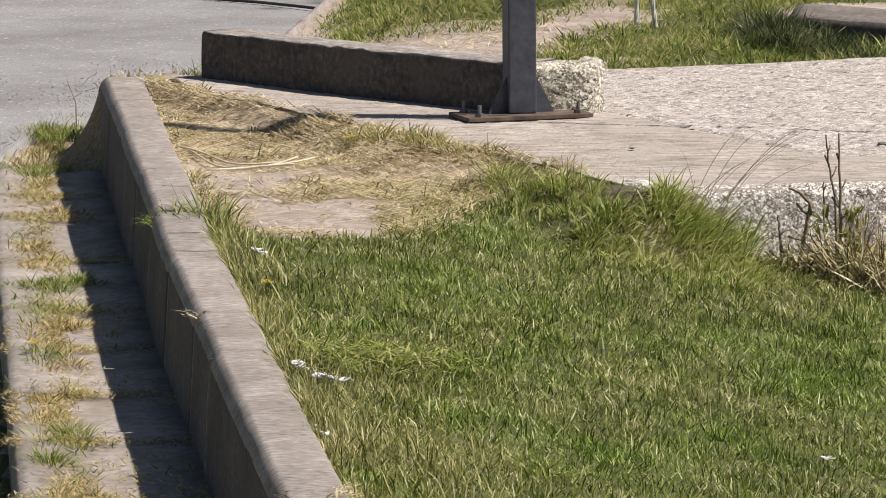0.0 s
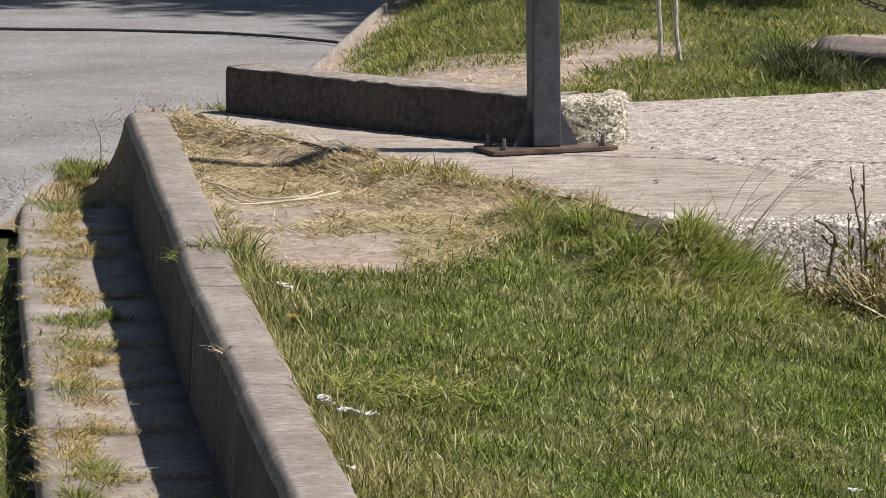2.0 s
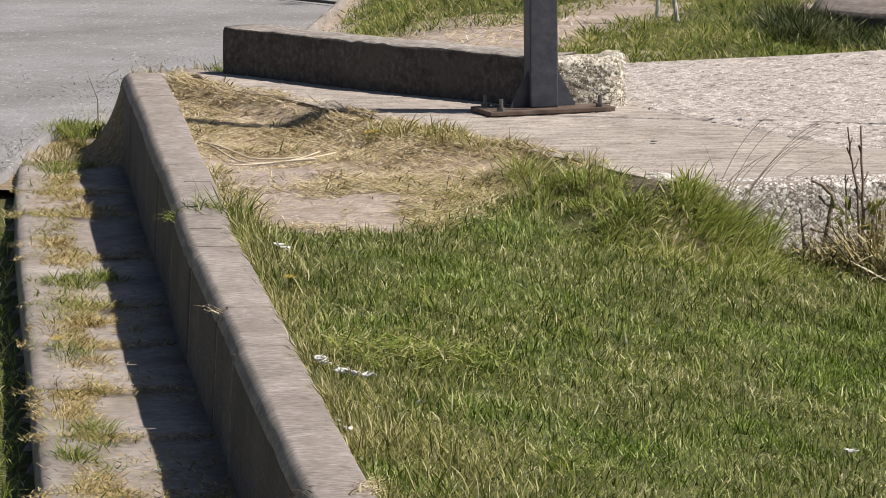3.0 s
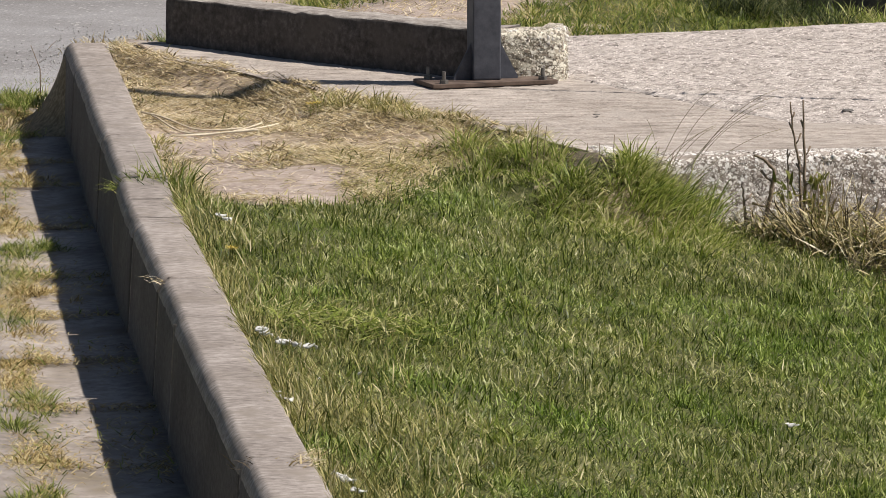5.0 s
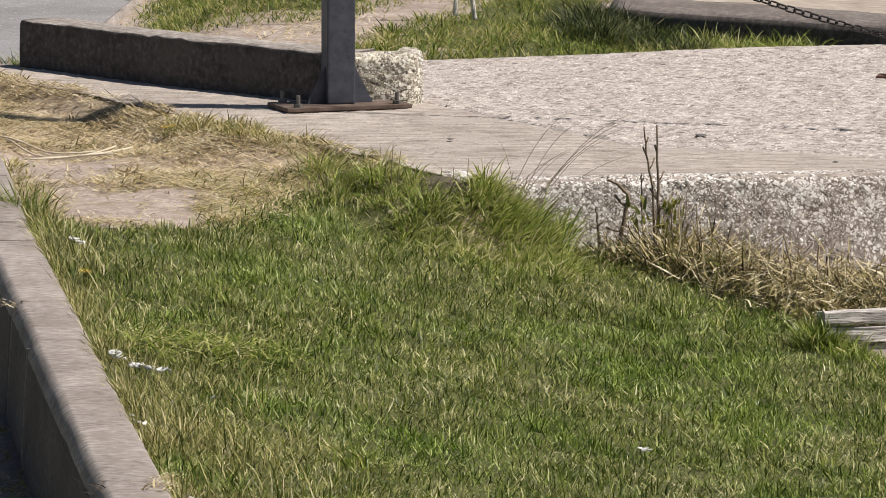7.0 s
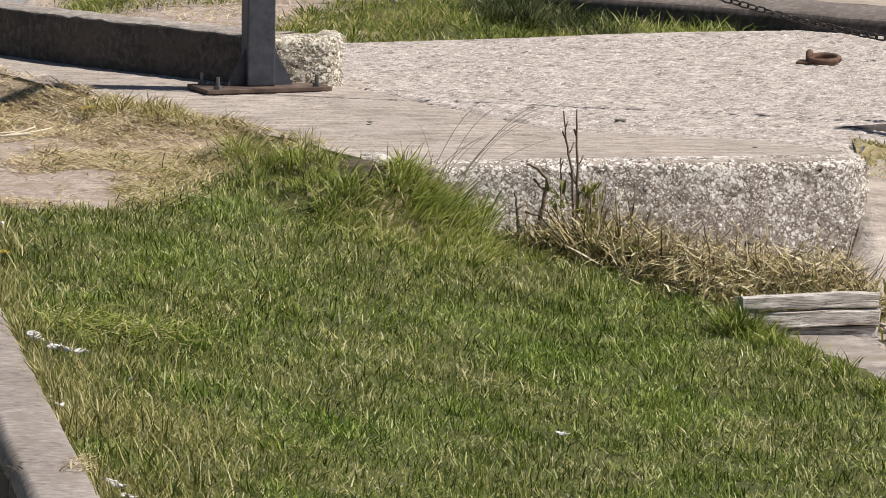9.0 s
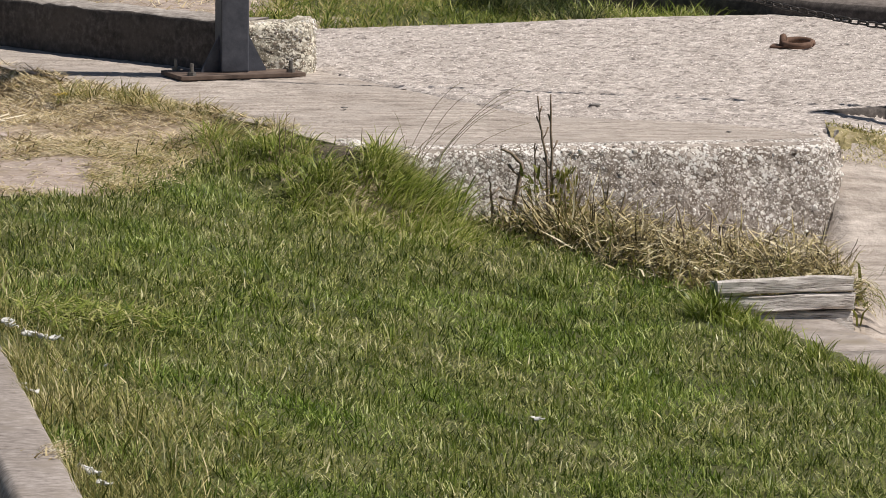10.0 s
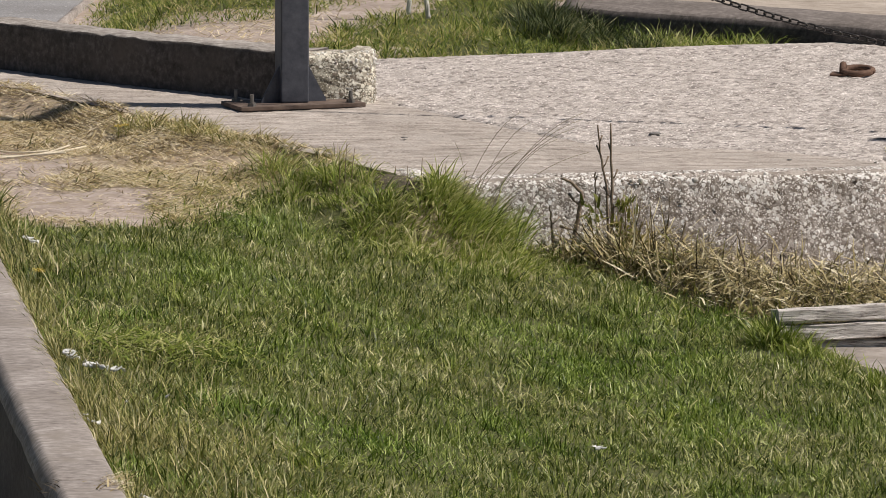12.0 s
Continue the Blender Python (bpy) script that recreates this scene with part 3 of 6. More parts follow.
ground = put("ground", me, label="bare dry sandy earth under the grass", category="ground", kind="structure")

# road
xs = np.concatenate([[-60, -25, -12, -8, -6, -5, -4], np.linspace(-3.4, -1.06, 60)])
y0 = np.interp(xs, [-60, -2.4, -1.9, -1.80, -1.70, -1.5, -1.3, -1.15, -1.0], [15.2, 15.3, 15.35, 15.9, 17.1, 17.5, 17.1, 16.75, 16.6]) + 0.05 * wave(xs, xs * 0, 9, 2)
vs = np.concatenate([[0, 0], np.linspace(0.02, 1, 40) ** 1.6])
P = np.zeros((len(xs), len(vs) + 1, 3))
P[:, :-1, 0] = xs[:, None]
P[:, :-1, 1] = y0[:, None] + vs * (30 - y0)[:, None]
P[:, -1, 0], P[:, -1, 1] = xs, 400
P[:, :, 0] += np.clip((xs[:, None] + 1.6) / 0.54, 0, 1) * np.clip(0.055 * (P[:, :, 1] - 20.2), -0.06, 0.9)
P[:, :, 2] = -0.225 + 0.005 * wave(P[..., 0], P[..., 1], 2, 4) - 0.09 * ss(16.6, 15.4, P[..., 1])
P[:, 0, 2] = -0.5
V, F = lattice(P)
road = put("road", quick_mesh("road", V, F[:, ::-1], M_ASPHALT), label="pale grey worn asphalt road", category="road", kind="structure")

# heap of silt against the end of the kerb
XX, YY = np.meshgrid(np.linspace(-1.80, -1.36, 44), np.linspace(15.85, 17.1, 60), indexing="ij")
away = np.maximum(kerb_left(np.minimum(YY, 16.41)) - 0.13 * np.maximum(0, YY - 16.41) - XX, 0)
ZZ = -0.290 + 0.262 * np.exp(-away / 0.07) * ss(16.02, 16.40, YY + 0.02 * wave(XX, YY, 9, 23)) * ss(17.0, 16.40, YY) + 0.004 * wave(XX, YY, 30, 24)
V, F = lattice(np.stack([XX, YY, ZZ], -1))
put("silt_heap", quick_mesh("silt_heap", V, F[:, ::-1], M_SILT, True), None, "brown silt heaped against the end of the kerb", "silt", kind="stuff")

# smooth strip and rough slab
def span(xs, y0, y1, rows, z, amp, seed, amp2=0.0, skirt=0.3):
    P = np.zeros((len(xs), rows, 3))
    v = np.linspace(0, 1, rows)
    P[:, :, 0] = xs[:, None]
    P[:, :, 1] = y0[:, None] + (y1 - y0)[:, None] * v
    r = np.random.default_rng(seed)
    P[:, :, 2] = z + amp * wave(P[..., 0], P[..., 1], 3, seed) + amp2 * r.normal(size=P.shape[:2])
    lo, hi = P[:, :1].copy(), P[:, -1:].copy()
    lo[..., 2] -= skirt
    hi[..., 2] -= skirt
    P = np.concatenate([lo, P, hi], 1)
    a, b = P[:1].copy(), P[-1:].copy()
    a[..., 2] = b[..., 2] = z - skirt
    return lattice(np.concatenate([a, P, b]))


xs = np.linspace(-1.27, 1.42, 190)
y0 = slab_front(xs) + 0.012 * wave(xs, xs * 0, 25, 4) * (xs < 0.2)
V, F = span(xs, y0, np.interp(xs, BX, BY) + 0.03, 130, -0.004, 0.002, 11, 0.0009)
me = quick_mesh("pavement", V, F[:, ::-1], M_STRIP, True)
me.materials.append(M_SILT)
row = np.arange(len(F)) % 131
me.polygons.foreach_set("material_index", ((row == 0) & (V[F][:, :, 0].mean(1) < 0.2)).astype(np.int32))
pavement = put("pavement", me, label="smooth tan worn concrete strip", category="pavement", kind="structure")


def drop_right(x):
    """How far the corner before the joint has sunk towards the ramp."""
    return 0.17 * np.clip(x - 1.475, 0, 0.5)


slab = put("slab", None, label="rough pale concrete slab with exposed stones", category="slab", kind="structure")
sx, sy = np.arange(0.10, 2.9, 0.014), np.arange(13.72, 17.5, 0.0125)
XX, YY = np.meshgrid(sx, sy, indexing="ij")
edge_y = np.where(XX < 1.468, np.interp(XX, BX, BY) + (0.03 * wave(XX, XX * 0, 14, 6) + 0.015 * wave(XX, XX * 0, 60, 7)) * (XX < 1.42), 14.06 + 0.02 * wave(XX, XX * 0, 20, 8))
inside = YY - edge_y
ZZ = 0.003 * wave(XX, YY, 3, 12) + np.random.default_rng(12).normal(0, 0.0026, XX.shape) * ss(0.0, 0.1, far_edge(XX) - YY) - 0.010 * ss(0.035, 0.0, inside) * (XX < 1.40) - 0.009 * (np.abs(YY - 14.402) < 0.0065) * (XX > 0.9) * (XX < 1.46) - 0.026 * ss(1.39, 1.47, XX) * ss(14.2, 13.85, YY) * (XX < 1.468) - drop_right(XX) * (YY < 14.40 + 0.6 * np.maximum(0, XX - 1.447))
V, F = lattice(np.stack([XX, YY, ZZ], -1))
keep = (inside.ravel()[F].mean(1) > 0) & (YY.ravel()[F].mean(1) < far_edge(XX.ravel()[F].mean(1)))
put("slab_surface", quick_mesh("slab_surface", V, F[keep][:, ::-1], M_ROUGH, True), slab)
# Step face along the joint, coloured dark so that it reads as shaded.
xs = np.linspace(1.447, 2.6, 40)
P = np.zeros((40, 3, 3))
P[:, :, 0] = xs[:, None]
P[:, :, 1] = (14.392 + 0.6 * (xs - 1.447) + 0.004 * wave(xs, xs * 0, 30, 9))[:, None] + np.array((-0.006, -0.004, 0.012))
P[:, :, 2] = np.stack([-0.004 - drop_right(xs) - 0.01, 0 * xs - 0.004, 0 * xs + 0.003], 1)
V, F = lattice(P)
put("broken_edge", quick_mesh("broken_edge", V, F[:, ::-1], M_SHADE_DARK, False), slab, "broken edge above the sunken corner, shade put into its colour")
xs = np.linspace(0.12, 2.88, 60)
yf = np.where(xs < 1.44, np.interp(xs, BX, BY) + 0.15, 14.6)
V, F = span(xs, yf, far_edge(xs) - 0.01, 8, -0.03, 0.0, 14, 0.0, 0.2)
put("slab_core", quick_mesh("slab_core", V, F[:, ::-1], M_FACE, True), slab)

# moss along the slab's end
xs, ysm = np.linspace(1.452, 2.6, 60), np.linspace(13.90, 14.08, 14)
XX, YY = np.meshgrid(xs, ysm, indexing="ij")
V, F = lattice(np.stack([XX, YY + 0.02 * wave(XX, YY, 14, 17), ramp_z(YY) - drop_right(XX) + 0.008 * np.sin(np.pi * (YY - 13.90) / 0.18) + 0.004 * wave(XX, YY, 60, 18)], -1))
put("moss", quick_mesh("moss", V, F[:, ::-1], M_MOSS, True), None, "yellow green moss along the slab's end", "moss", kind="stuff")

# ---- kerbs ----
def swept(xl_of, ys, profile, jitter, seed):
    """A stone swept along the plan: profile rows of (offset to the right, height)."""
    r = np.random.default_rng(seed)
    pr = np.array(profile)
    P = np.zeros((len(ys), len(pr), 3))
    for i, y in enumerate(ys):
        P[i, :, 0], P[i, :, 1], P[i, :, 2] = xl_of(y) + pr[:, 0], y, pr[:, 1]
    P += r.normal(0, jitter, P.shape)
    chip = np.convolve(np.clip(r.normal(0, 1, len(ys)) - 1.2, 0, 1.5), (0.3, 0.6, 0.3), "same") * 0.004
    P[:, 3:5, 0] += chip[:, None]
    P[:, 4:6, 2] -= chip[:, None] * 0.8
    V, F = lattice(P)
    n, m = P.shape[:2]
    F = [tuple(f) for f in F] + [tuple(range(m)), tuple(range((n - 1) * m, n * m))[::-1]]
    return V, F


PROFILE = [(-0.018, -0.34), (-0.010, -0.2), (-0.004, -0.1), (0.0, -0.034), (0.004, -0.022), (0.011, -0.011), (0.018, -0.0035), (0.023, -0.0008), (0.026, 0.0), (0.031, 0.0002), (0.075, 0.0005), (0.12, -0.001), (0.129, -0.006), (0.131, -0.03), (0.131, -0.34)]
def shade_face(stone):
    """The face above the channel has its own grimy surface, darkened to carry its shade."""
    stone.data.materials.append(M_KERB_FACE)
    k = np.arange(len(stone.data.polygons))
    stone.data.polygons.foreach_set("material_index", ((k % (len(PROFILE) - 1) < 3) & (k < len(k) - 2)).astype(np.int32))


kerb = put("kerb", None, label="long weathered grey concrete kerb beside the lawn", category="kerb", kind="structure")
cuts = [7.4, 8.3, 9.2, 10.83, 11.38, 12.25, 13.12, 14.0, 14.9, 15.75, 16.42]
for k, (a, b) in enumerate(zip(cuts, cuts[1:])):
    gapw = {5: 0.010, 4: 0.005, 3: 0.005}.get(k, 0.0035)
    ys = np.concatenate([[a + gapw], np.linspace(a + gapw + 0.014, b - gapw - 0.014, 32), [b - gapw]])
    dz = (k * 37 % 5 - 2) * 0.0006
    V, F = swept(lambda y: float(kerb_left(y)) + (k * 53 % 5 - 2) * 0.0012, ys, [(u, z + dz) for u, z in PROFILE], 0.0003, k)
    m = len(PROFILE)
    V[:4, 0] += 0.02 if k in (3, 6) else 0.003
    V[-m:-m + 4, 0] += 0.014 if k in (2, 5) else 0.003
    shade_face(put("kerb_stone", mesh_of("kerb_stone", V, F, M_KERB), kerb))
# Hidden core added inside the kerb to stop sunlight through the joints.
core_ys = np.linspace(7.42, 16.4, 60)
V, F = swept(lambda y: float(kerb_left(y)) + 0.03, core_ys, [(0.0, -0.33), (0.0, -0.2), (0.0, -0.1), (0.0, -0.05), (0.0, -0.02), (0.02, -0.012), (0.04, -0.012), (0.06, -0.012), (0.07, -0.02), (0.07, -0.1), (0.07, -0.33)], 0.0, 98)
put("mortar_bed", mesh_of("mortar_bed", V, F, M_SHADE_DARK), kerb)


def seam(name, pts, width, seed):
    """A thin dark crack: a low ragged ribbon that widens and narrows."""
    r = np.random.default_rng(seed)
    p = np.asarray(pts, float)
    t = np.gradient(p, axis=0)
    t /= np.linalg.norm(t, axis=1)[:, None]
    side = np.stack([-t[:, 1], t[:, 0], 0 * t[:, 0]], 1)
    w = width * np.clip(0.6 + 0.8 * wave(p[:, 0] * 3, p[:, 1] * 3, 5, seed), 0.05, 1.4)[:, None] / 2
    p = p + side * r.normal(0, 0.0003, (len(p), 1))
    P = np.stack([p - side * w - (0, 0, 0.002), p - side * w, p + side * w, p + side * w - (0, 0, 0.002)], 1)
    V, F = lattice(P)
    put(name, mesh_of(name, V, [tuple(f)[::-1] for f in F], M_SEAM), kerb)


def face_joint(y, width):
    """The dark open joint between two kerb stones, seen on the face above the channel."""
    z = np.linspace(-0.018, -0.30, 14)
    off = np.interp(-z, [0.018, 0.1, 0.2, 0.34], [0.001, -0.004, -0.010, -0.018])
    w = width * np.linspace(1.0, 0.35, 14) * np.random.default_rng(int(y * 100)).uniform(0.7, 1.2, 14)
    yy = y + 0.006 * wave(z, z * 0, 25, int(y * 10))
    P = np.stack([np.stack([kerb_left(yy) + off + 0.004, yy - w, z], 1), np.stack([kerb_left(yy) + off - 0.0025, yy - w / 2, z], 1), np.stack([kerb_left(yy) + off - 0.0025, yy + w / 2, z], 1), np.stack([kerb_left(yy) + off + 0.004, yy + w, z], 1)], 1)
    V, F = lattice(P)
    put("joint", mesh_of("joint", V, F, M_SEAM), kerb)


for c, w in ((10.83, 0.006), (13.12, 0.005)):
    face_joint(c, w)
for k, (yy, x0, x1) in enumerate(((12.36, 0.012, 0.128), (12.69, 0.02, 0.10), (13.62, 0.05, 0.12))):
    u = np.linspace(x0, x1, 14)
    seam("crack", np.stack([kerb_left(yy) + u, yy + 0.06 * (u - x0) + 0.006 * wave(u, u * 0, 40, k), 0 * u + 0.0022], 1), 0.006 if k == 0 else 0.0025, 410 + k)
# the end stone dips down to the road
ys = np.linspace(16.43, 17.3, 10)
V, F = swept(lambda y: -1.452 - 0.13 * (y - 16.42), ys, PROFILE, 0.001, 99)
V[:, 2] -= 0.25 * ss(16.43, 17.15, V[:, 1])
shade_face(put("kerb_stone", mesh_of("kerb_stone", V, F, M_KERB), kerb))

# drainage channel
channel = put("drain_channel", None, label="concrete drainage channel with weeds along its joints", category="drain", kind="structure")
gcuts = [7.4, 8.1, 8.9, 9.75, 10.55, 11.25, 11.88, 12.55, 13.2, 14.1, 15.0, 15.55, 16.2, 17.0, 17.6]
for k, (a, b) in enumerate(zip(gcuts, gcuts[1:])):
    ys = np.linspace(a + 0.006, b - 0.006, 7)
    us = np.array([0, 0, 0.004, 0.03, 0.08, 0.3, 0.5, 0.75, 1.0, 1.0])
    zs = np.array([-0.20, -0.05, -0.022, -0.006, 0.0, -0.006, -0.012, -0.010, -0.004, -0.2])
    r = np.random.default_rng(k)
    P = np.zeros((len(ys), len(us), 3))
    for i, y in enumerate(ys):
        l, rt = np.interp(y, GY, GX), kerb_left(min(y, 16.4)) - 0.006 - 0.13 * max(0, y - 16.4)
        P[i, :, 0], P[i, :, 1], P[i, :, 2] = l + (rt - l) * us, y, zs - 0.255 + (k * 29 % 5 - 2) * 0.0009
    P += r.normal(0, 0.0013, P.shape)
    V, F = lattice(P)
    n, m = P.shape[:2]
    F = [tuple(f) for f in F] + [tuple(range(m)), tuple(range((n - 1) * m, n * m))[::-1]]
    put("channel_stone", mesh_of("channel_stone", V, F, M_GUTTER), channel)


# low kerb behind the strip
def path_points(poly, step):
    poly = np.array(poly, float)
    d = np.r_[0, np.cumsum(np.linalg.norm(np.diff(poly, axis=0), axis=1))]
    s = np.linspace(0, d[-1], max(2, int(d[-1] / step) + 1))
    return np.stack([np.interp(s, d, poly[:, i]) for i in range(2)], 1)


def along(poly, profile, material, name, parent, jitter=0.0012, seed=0, step=0.06, label="", across=None):
    """A stone along a line on the plan; profile rows of (inward offset, height)."""
    pts = path_points(poly, step)
    t = np.gradient(pts, axis=0)
    t /= np.linalg.norm(t, axis=1)[:, None]
    nrm = np.stack([-t[:, 1], t[:, 0]], 1) if across is None else np.tile(across, (len(pts), 1))
    pr = np.array(profile)
    P = np.zeros((len(pts), len(pr), 3))
    P[:, :, :2] = pts[:, None] + nrm[:, None] * pr[None, :, :1]
    P[:, :, 2] = pr[None, :, 1]
    P += np.random.default_rng(seed).normal(0, jitter, P.shape)
    V, F = lattice(P)
    n, m = P.shape[:2]
    F = [tuple(f)[::-1] for f in F] + [tuple(range(m))[::-1], tuple(range((n - 1) * m, n * m))]
    return put(name, mesh_of(name, V, F, material), parent, label)


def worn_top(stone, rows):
    """Gives the upper faces of a swept stone its second, worn material; the rest keeps its shade colour."""
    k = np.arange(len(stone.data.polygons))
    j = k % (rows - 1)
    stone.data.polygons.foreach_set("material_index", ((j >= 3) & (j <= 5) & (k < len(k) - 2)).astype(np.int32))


low_kerb = put("low_kerb", None, label="low weathered kerb with a shade-dark face and a worn pale top edge", category="kerb", kind="structure")
LK = [(0, -0.1), (0, 0.05), (0.001, 0.130), (0.004, 0.140), (0.013, 0.1445), (0.08, 0.145), (0.145, 0.143), (0.15, 0.13), (0.15, -0.1)]
# The front face has its shade in the colour; only the top is paler.
stone = along(K2, LK, M_SHADE_DARK, "kerb_stone", low_kerb, jitter=0.0018, seed=1, step=0.035)
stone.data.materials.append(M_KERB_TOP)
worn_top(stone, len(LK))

# camera-side face of the slab, with stones
FACE = [(0.13, 13.74), (0.19, 13.50), (0.23, 13.495), (0.43, 13.55), (1.37, 13.722), (1.427, 13.734), (1.453, 13.752), (1.463, 13.79), (1.466, 13.9), (1.47, 14.42)]


def stony_face(poly, top, foot, round_, name, parent, seed, pebbles, inward=1.0, step=0.012, sizes=(0.003, 0.009), batter=0.26, matrix=None, rough=1.0):
    pts = path_points(poly, step)
    t = np.gradient(pts, axis=0)
    for _ in range(4):
        t[1:-1] = (t[:-2] + t[1:-1] * 2 + t[2:]) / 4
    t /= np.linalg.norm(t, axis=1)[:, None]
    nrm = np.stack([-t[:, 1], t[:, 0]], 1)
    zs = np.linspace(foot, top - round_, 26)
    a = np.linspace(0, np.pi / 2, 8)[1:]
    off = np.r_[np.zeros(26), round_ * (1 - np.cos(a)), round_ + 0.03, round_ + 0.07]
    zz = np.r_[zs, top - round_ + round_ * np.sin(a), top + 0.002, top - 0.02]
    P = np.zeros((len(pts), len(off), 3))
    P[:, :, :2] = pts[:, None] + nrm[:, None] * off[None, :, None]
    P[:, :, :2] -= (nrm * (0.05, 1.0))[:, None] * (batter * (top - zz))[None, :, None]
    P[:, :, 2] = zz
    r = np.random.default_rng(seed)
    bump = rough * (r.normal(0, 0.0018, P.shape[:2]) + 0.0012 * wave(P[..., 0], P[..., 2], 40, seed) + 0.003 * wave(P[..., 0], P[..., 2], 9, seed + 1))
    bump[:, -2:] *= 0.2
    P[:, :, :2] -= nrm[:, None] * bump[..., None]
    P[:, -9:, 2] += 0.6 * bump[:, -9:]
    P[:, -9:, 2] -= 0.022 * ss(1.395, 1.47, P[:, -9:, 0]) * (top == 0)
    V, F = lattice(P)
    face = put(name, quick_mesh(name, V, F[:, ::-1], matrix or M_FACE, True), parent, "weathered face studded with pale stones")
    ico = bmesh.new()
    bmesh.ops.create_icosphere(ico, subdivisions=1, radius=1)
    iv = np.array([v.co[:] for v in ico.verts])
    it = np.array([[v.index for v in f.verts] for f in ico.faces])
    ico.free()
    n, m = P.shape[:2]
    I, J = r.integers(0, n, pebbles), (m - 3 - r.uniform(0, 1, pebbles) ** 1.35 * (m - 5)).astype(int)
    c = P[I, J] + np.c_[nrm[I], np.zeros(pebbles)] * 0.0006 - np.array((0, 0, 0.0014))
    s = r.uniform(0, 1, (pebbles, 1)) ** 1.9 * (sizes[1] - sizes[0]) + sizes[0]
    sc = s * r.uniform(0.5, 1.4, (pebbles, 3)) * (1.0, 0.2, 0.9)
    PV = (c[:, None] + iv[None] * sc[:, None] * r.uniform(0.6, 1.25, (pebbles, len(iv), 1))).reshape(-1, 3)
    PT = (it[None] + (np.arange(pebbles) * len(iv))[:, None, None]).reshape(-1, 3)
    put("pebbles", quick_mesh("pebbles", PV, PT, M_PEBBLE, True), parent, "pale and brown stones set in the concrete", kind="stuff")


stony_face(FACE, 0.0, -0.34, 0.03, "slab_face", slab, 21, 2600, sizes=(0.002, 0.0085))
END = [(-0.10, 15.30), (0.062, 15.335), (0.086, 15.35), (0.099, 15.40), (0.099, 15.52)]
end_block = put("kerb_end_block", None, label="short pitted block of exposed aggregate ending the low kerb", category="kerb block", kind="structure")
core = box_bm(0.175, 0.13, 0.22, pose(-0.003, 15.43, 0.03), 0.01)
part("core", core, M_BLOCK, end_block)
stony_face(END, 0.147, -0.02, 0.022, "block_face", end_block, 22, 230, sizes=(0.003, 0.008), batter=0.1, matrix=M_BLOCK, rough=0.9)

# far kerb and edging
far_kerb = put("far_kerb", None, label="broad weathered concrete edging behind rough grass", category="kerb", kind="structure")
FK = [(0, -0.3), (0, -0.05), (0.004, 0.03), (0.016, 0.050), (0.07, 0.060), (0.3, 0.063), (0.455, 0.058), (0.47, -0.3)]
# Upright sides take the dark material, which paints in their shade.
stone = along(FAR_KERB, FK, M_SHADE_DARK, "kerb_stone", far_kerb, seed=5, across=(0.12, 1.0))
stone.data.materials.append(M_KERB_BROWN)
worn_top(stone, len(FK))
edging = put("road_edging", None, label="pale concrete edging between road and grass", category="kerb", kind="structure")
EDG = [(0, -0.3), (0, -0.215), (0.01, -0.20), (0.05, -0.165), (0.10, -0.115), (0.12, -0.11), (0.12, -0.3)]
for k in range(5):
    y = 18.6 + 0.92 * k
    along([(-1.06 + 0.055 * (y + 0.9 - 20.2), y + 0.9), (-1.06 + 0.055 * (y - 20.2), y)], EDG, M_KERB, "edging_stone", edging, seed=30 + k, step=0.15)

# ---- post, chain, ring ----
def make_post(m, tall):
    post = put("steel_post", None, label="dark grey square steel post on a bolted base plate", category="post")
    part("base_plate", box_bm(0.378, 0.18, 0.012, pose(0, 0, 0.008), 0.002), M_PLATE, post, "rusty brown plate")
    part("column", box_bm(0.082, 0.094, tall, pose(0, 0.012, 0.014 + tall / 2, 0, 0, -8), 0.006, 3), M_POST, post)
    for s in (-1, 1):
        bm = bmesh.new()
        pts = [(s * 0.036, -0.004, 0.014), (s * 0.098, -0.004, 0.014), (s * 0.098, -0.004, 0.02), (s * 0.036, -0.004, 0.135)]
        f = bm.faces.new([bm.verts.new(p) for p in pts])
        e = bmesh.ops.extrude_face_region(bm, geom=[f])
        bmesh.ops.translate(bm, vec=(0, 0.008, 0), verts=[v for v in e["geom"] if isinstance(v, bmesh.types.BMVert)])
        bmesh.ops.recalc_face_normals(bm, faces=bm.faces[:])
        part("gusset", bm, M_POST, post)
    for sx in (-1, 1):
        for sy in (-1, 1):
            bm = bmesh.new()
            bmesh.ops.create_cone(bm, cap_ends=True, segments=10, radius1=0.006, radius2=0.0057, depth=0.036, matrix=pose(sx * 0.15, sy * 0.07, 0.03))
            bolt = part("bolt", bm, M_BOLT, post)
            bm = bmesh.new()
            bmesh.ops.create_cone(bm, cap_ends=True, segments=6, radius1=0.013, radius2=0.0124, depth=0.011, matrix=pose(sx * 0.15, sy * 0.07, 0.0185))
            part("nut", bm, M_BOLT, bolt)
    post.matrix_basis = m
    return post


post_a = make_post(pose(-0.138, 15.235, 0, 0, 0, 20), 1.5)
copy_thing(post_a, pose(2.45, 14.26, -0.085, 0, 0, 80))


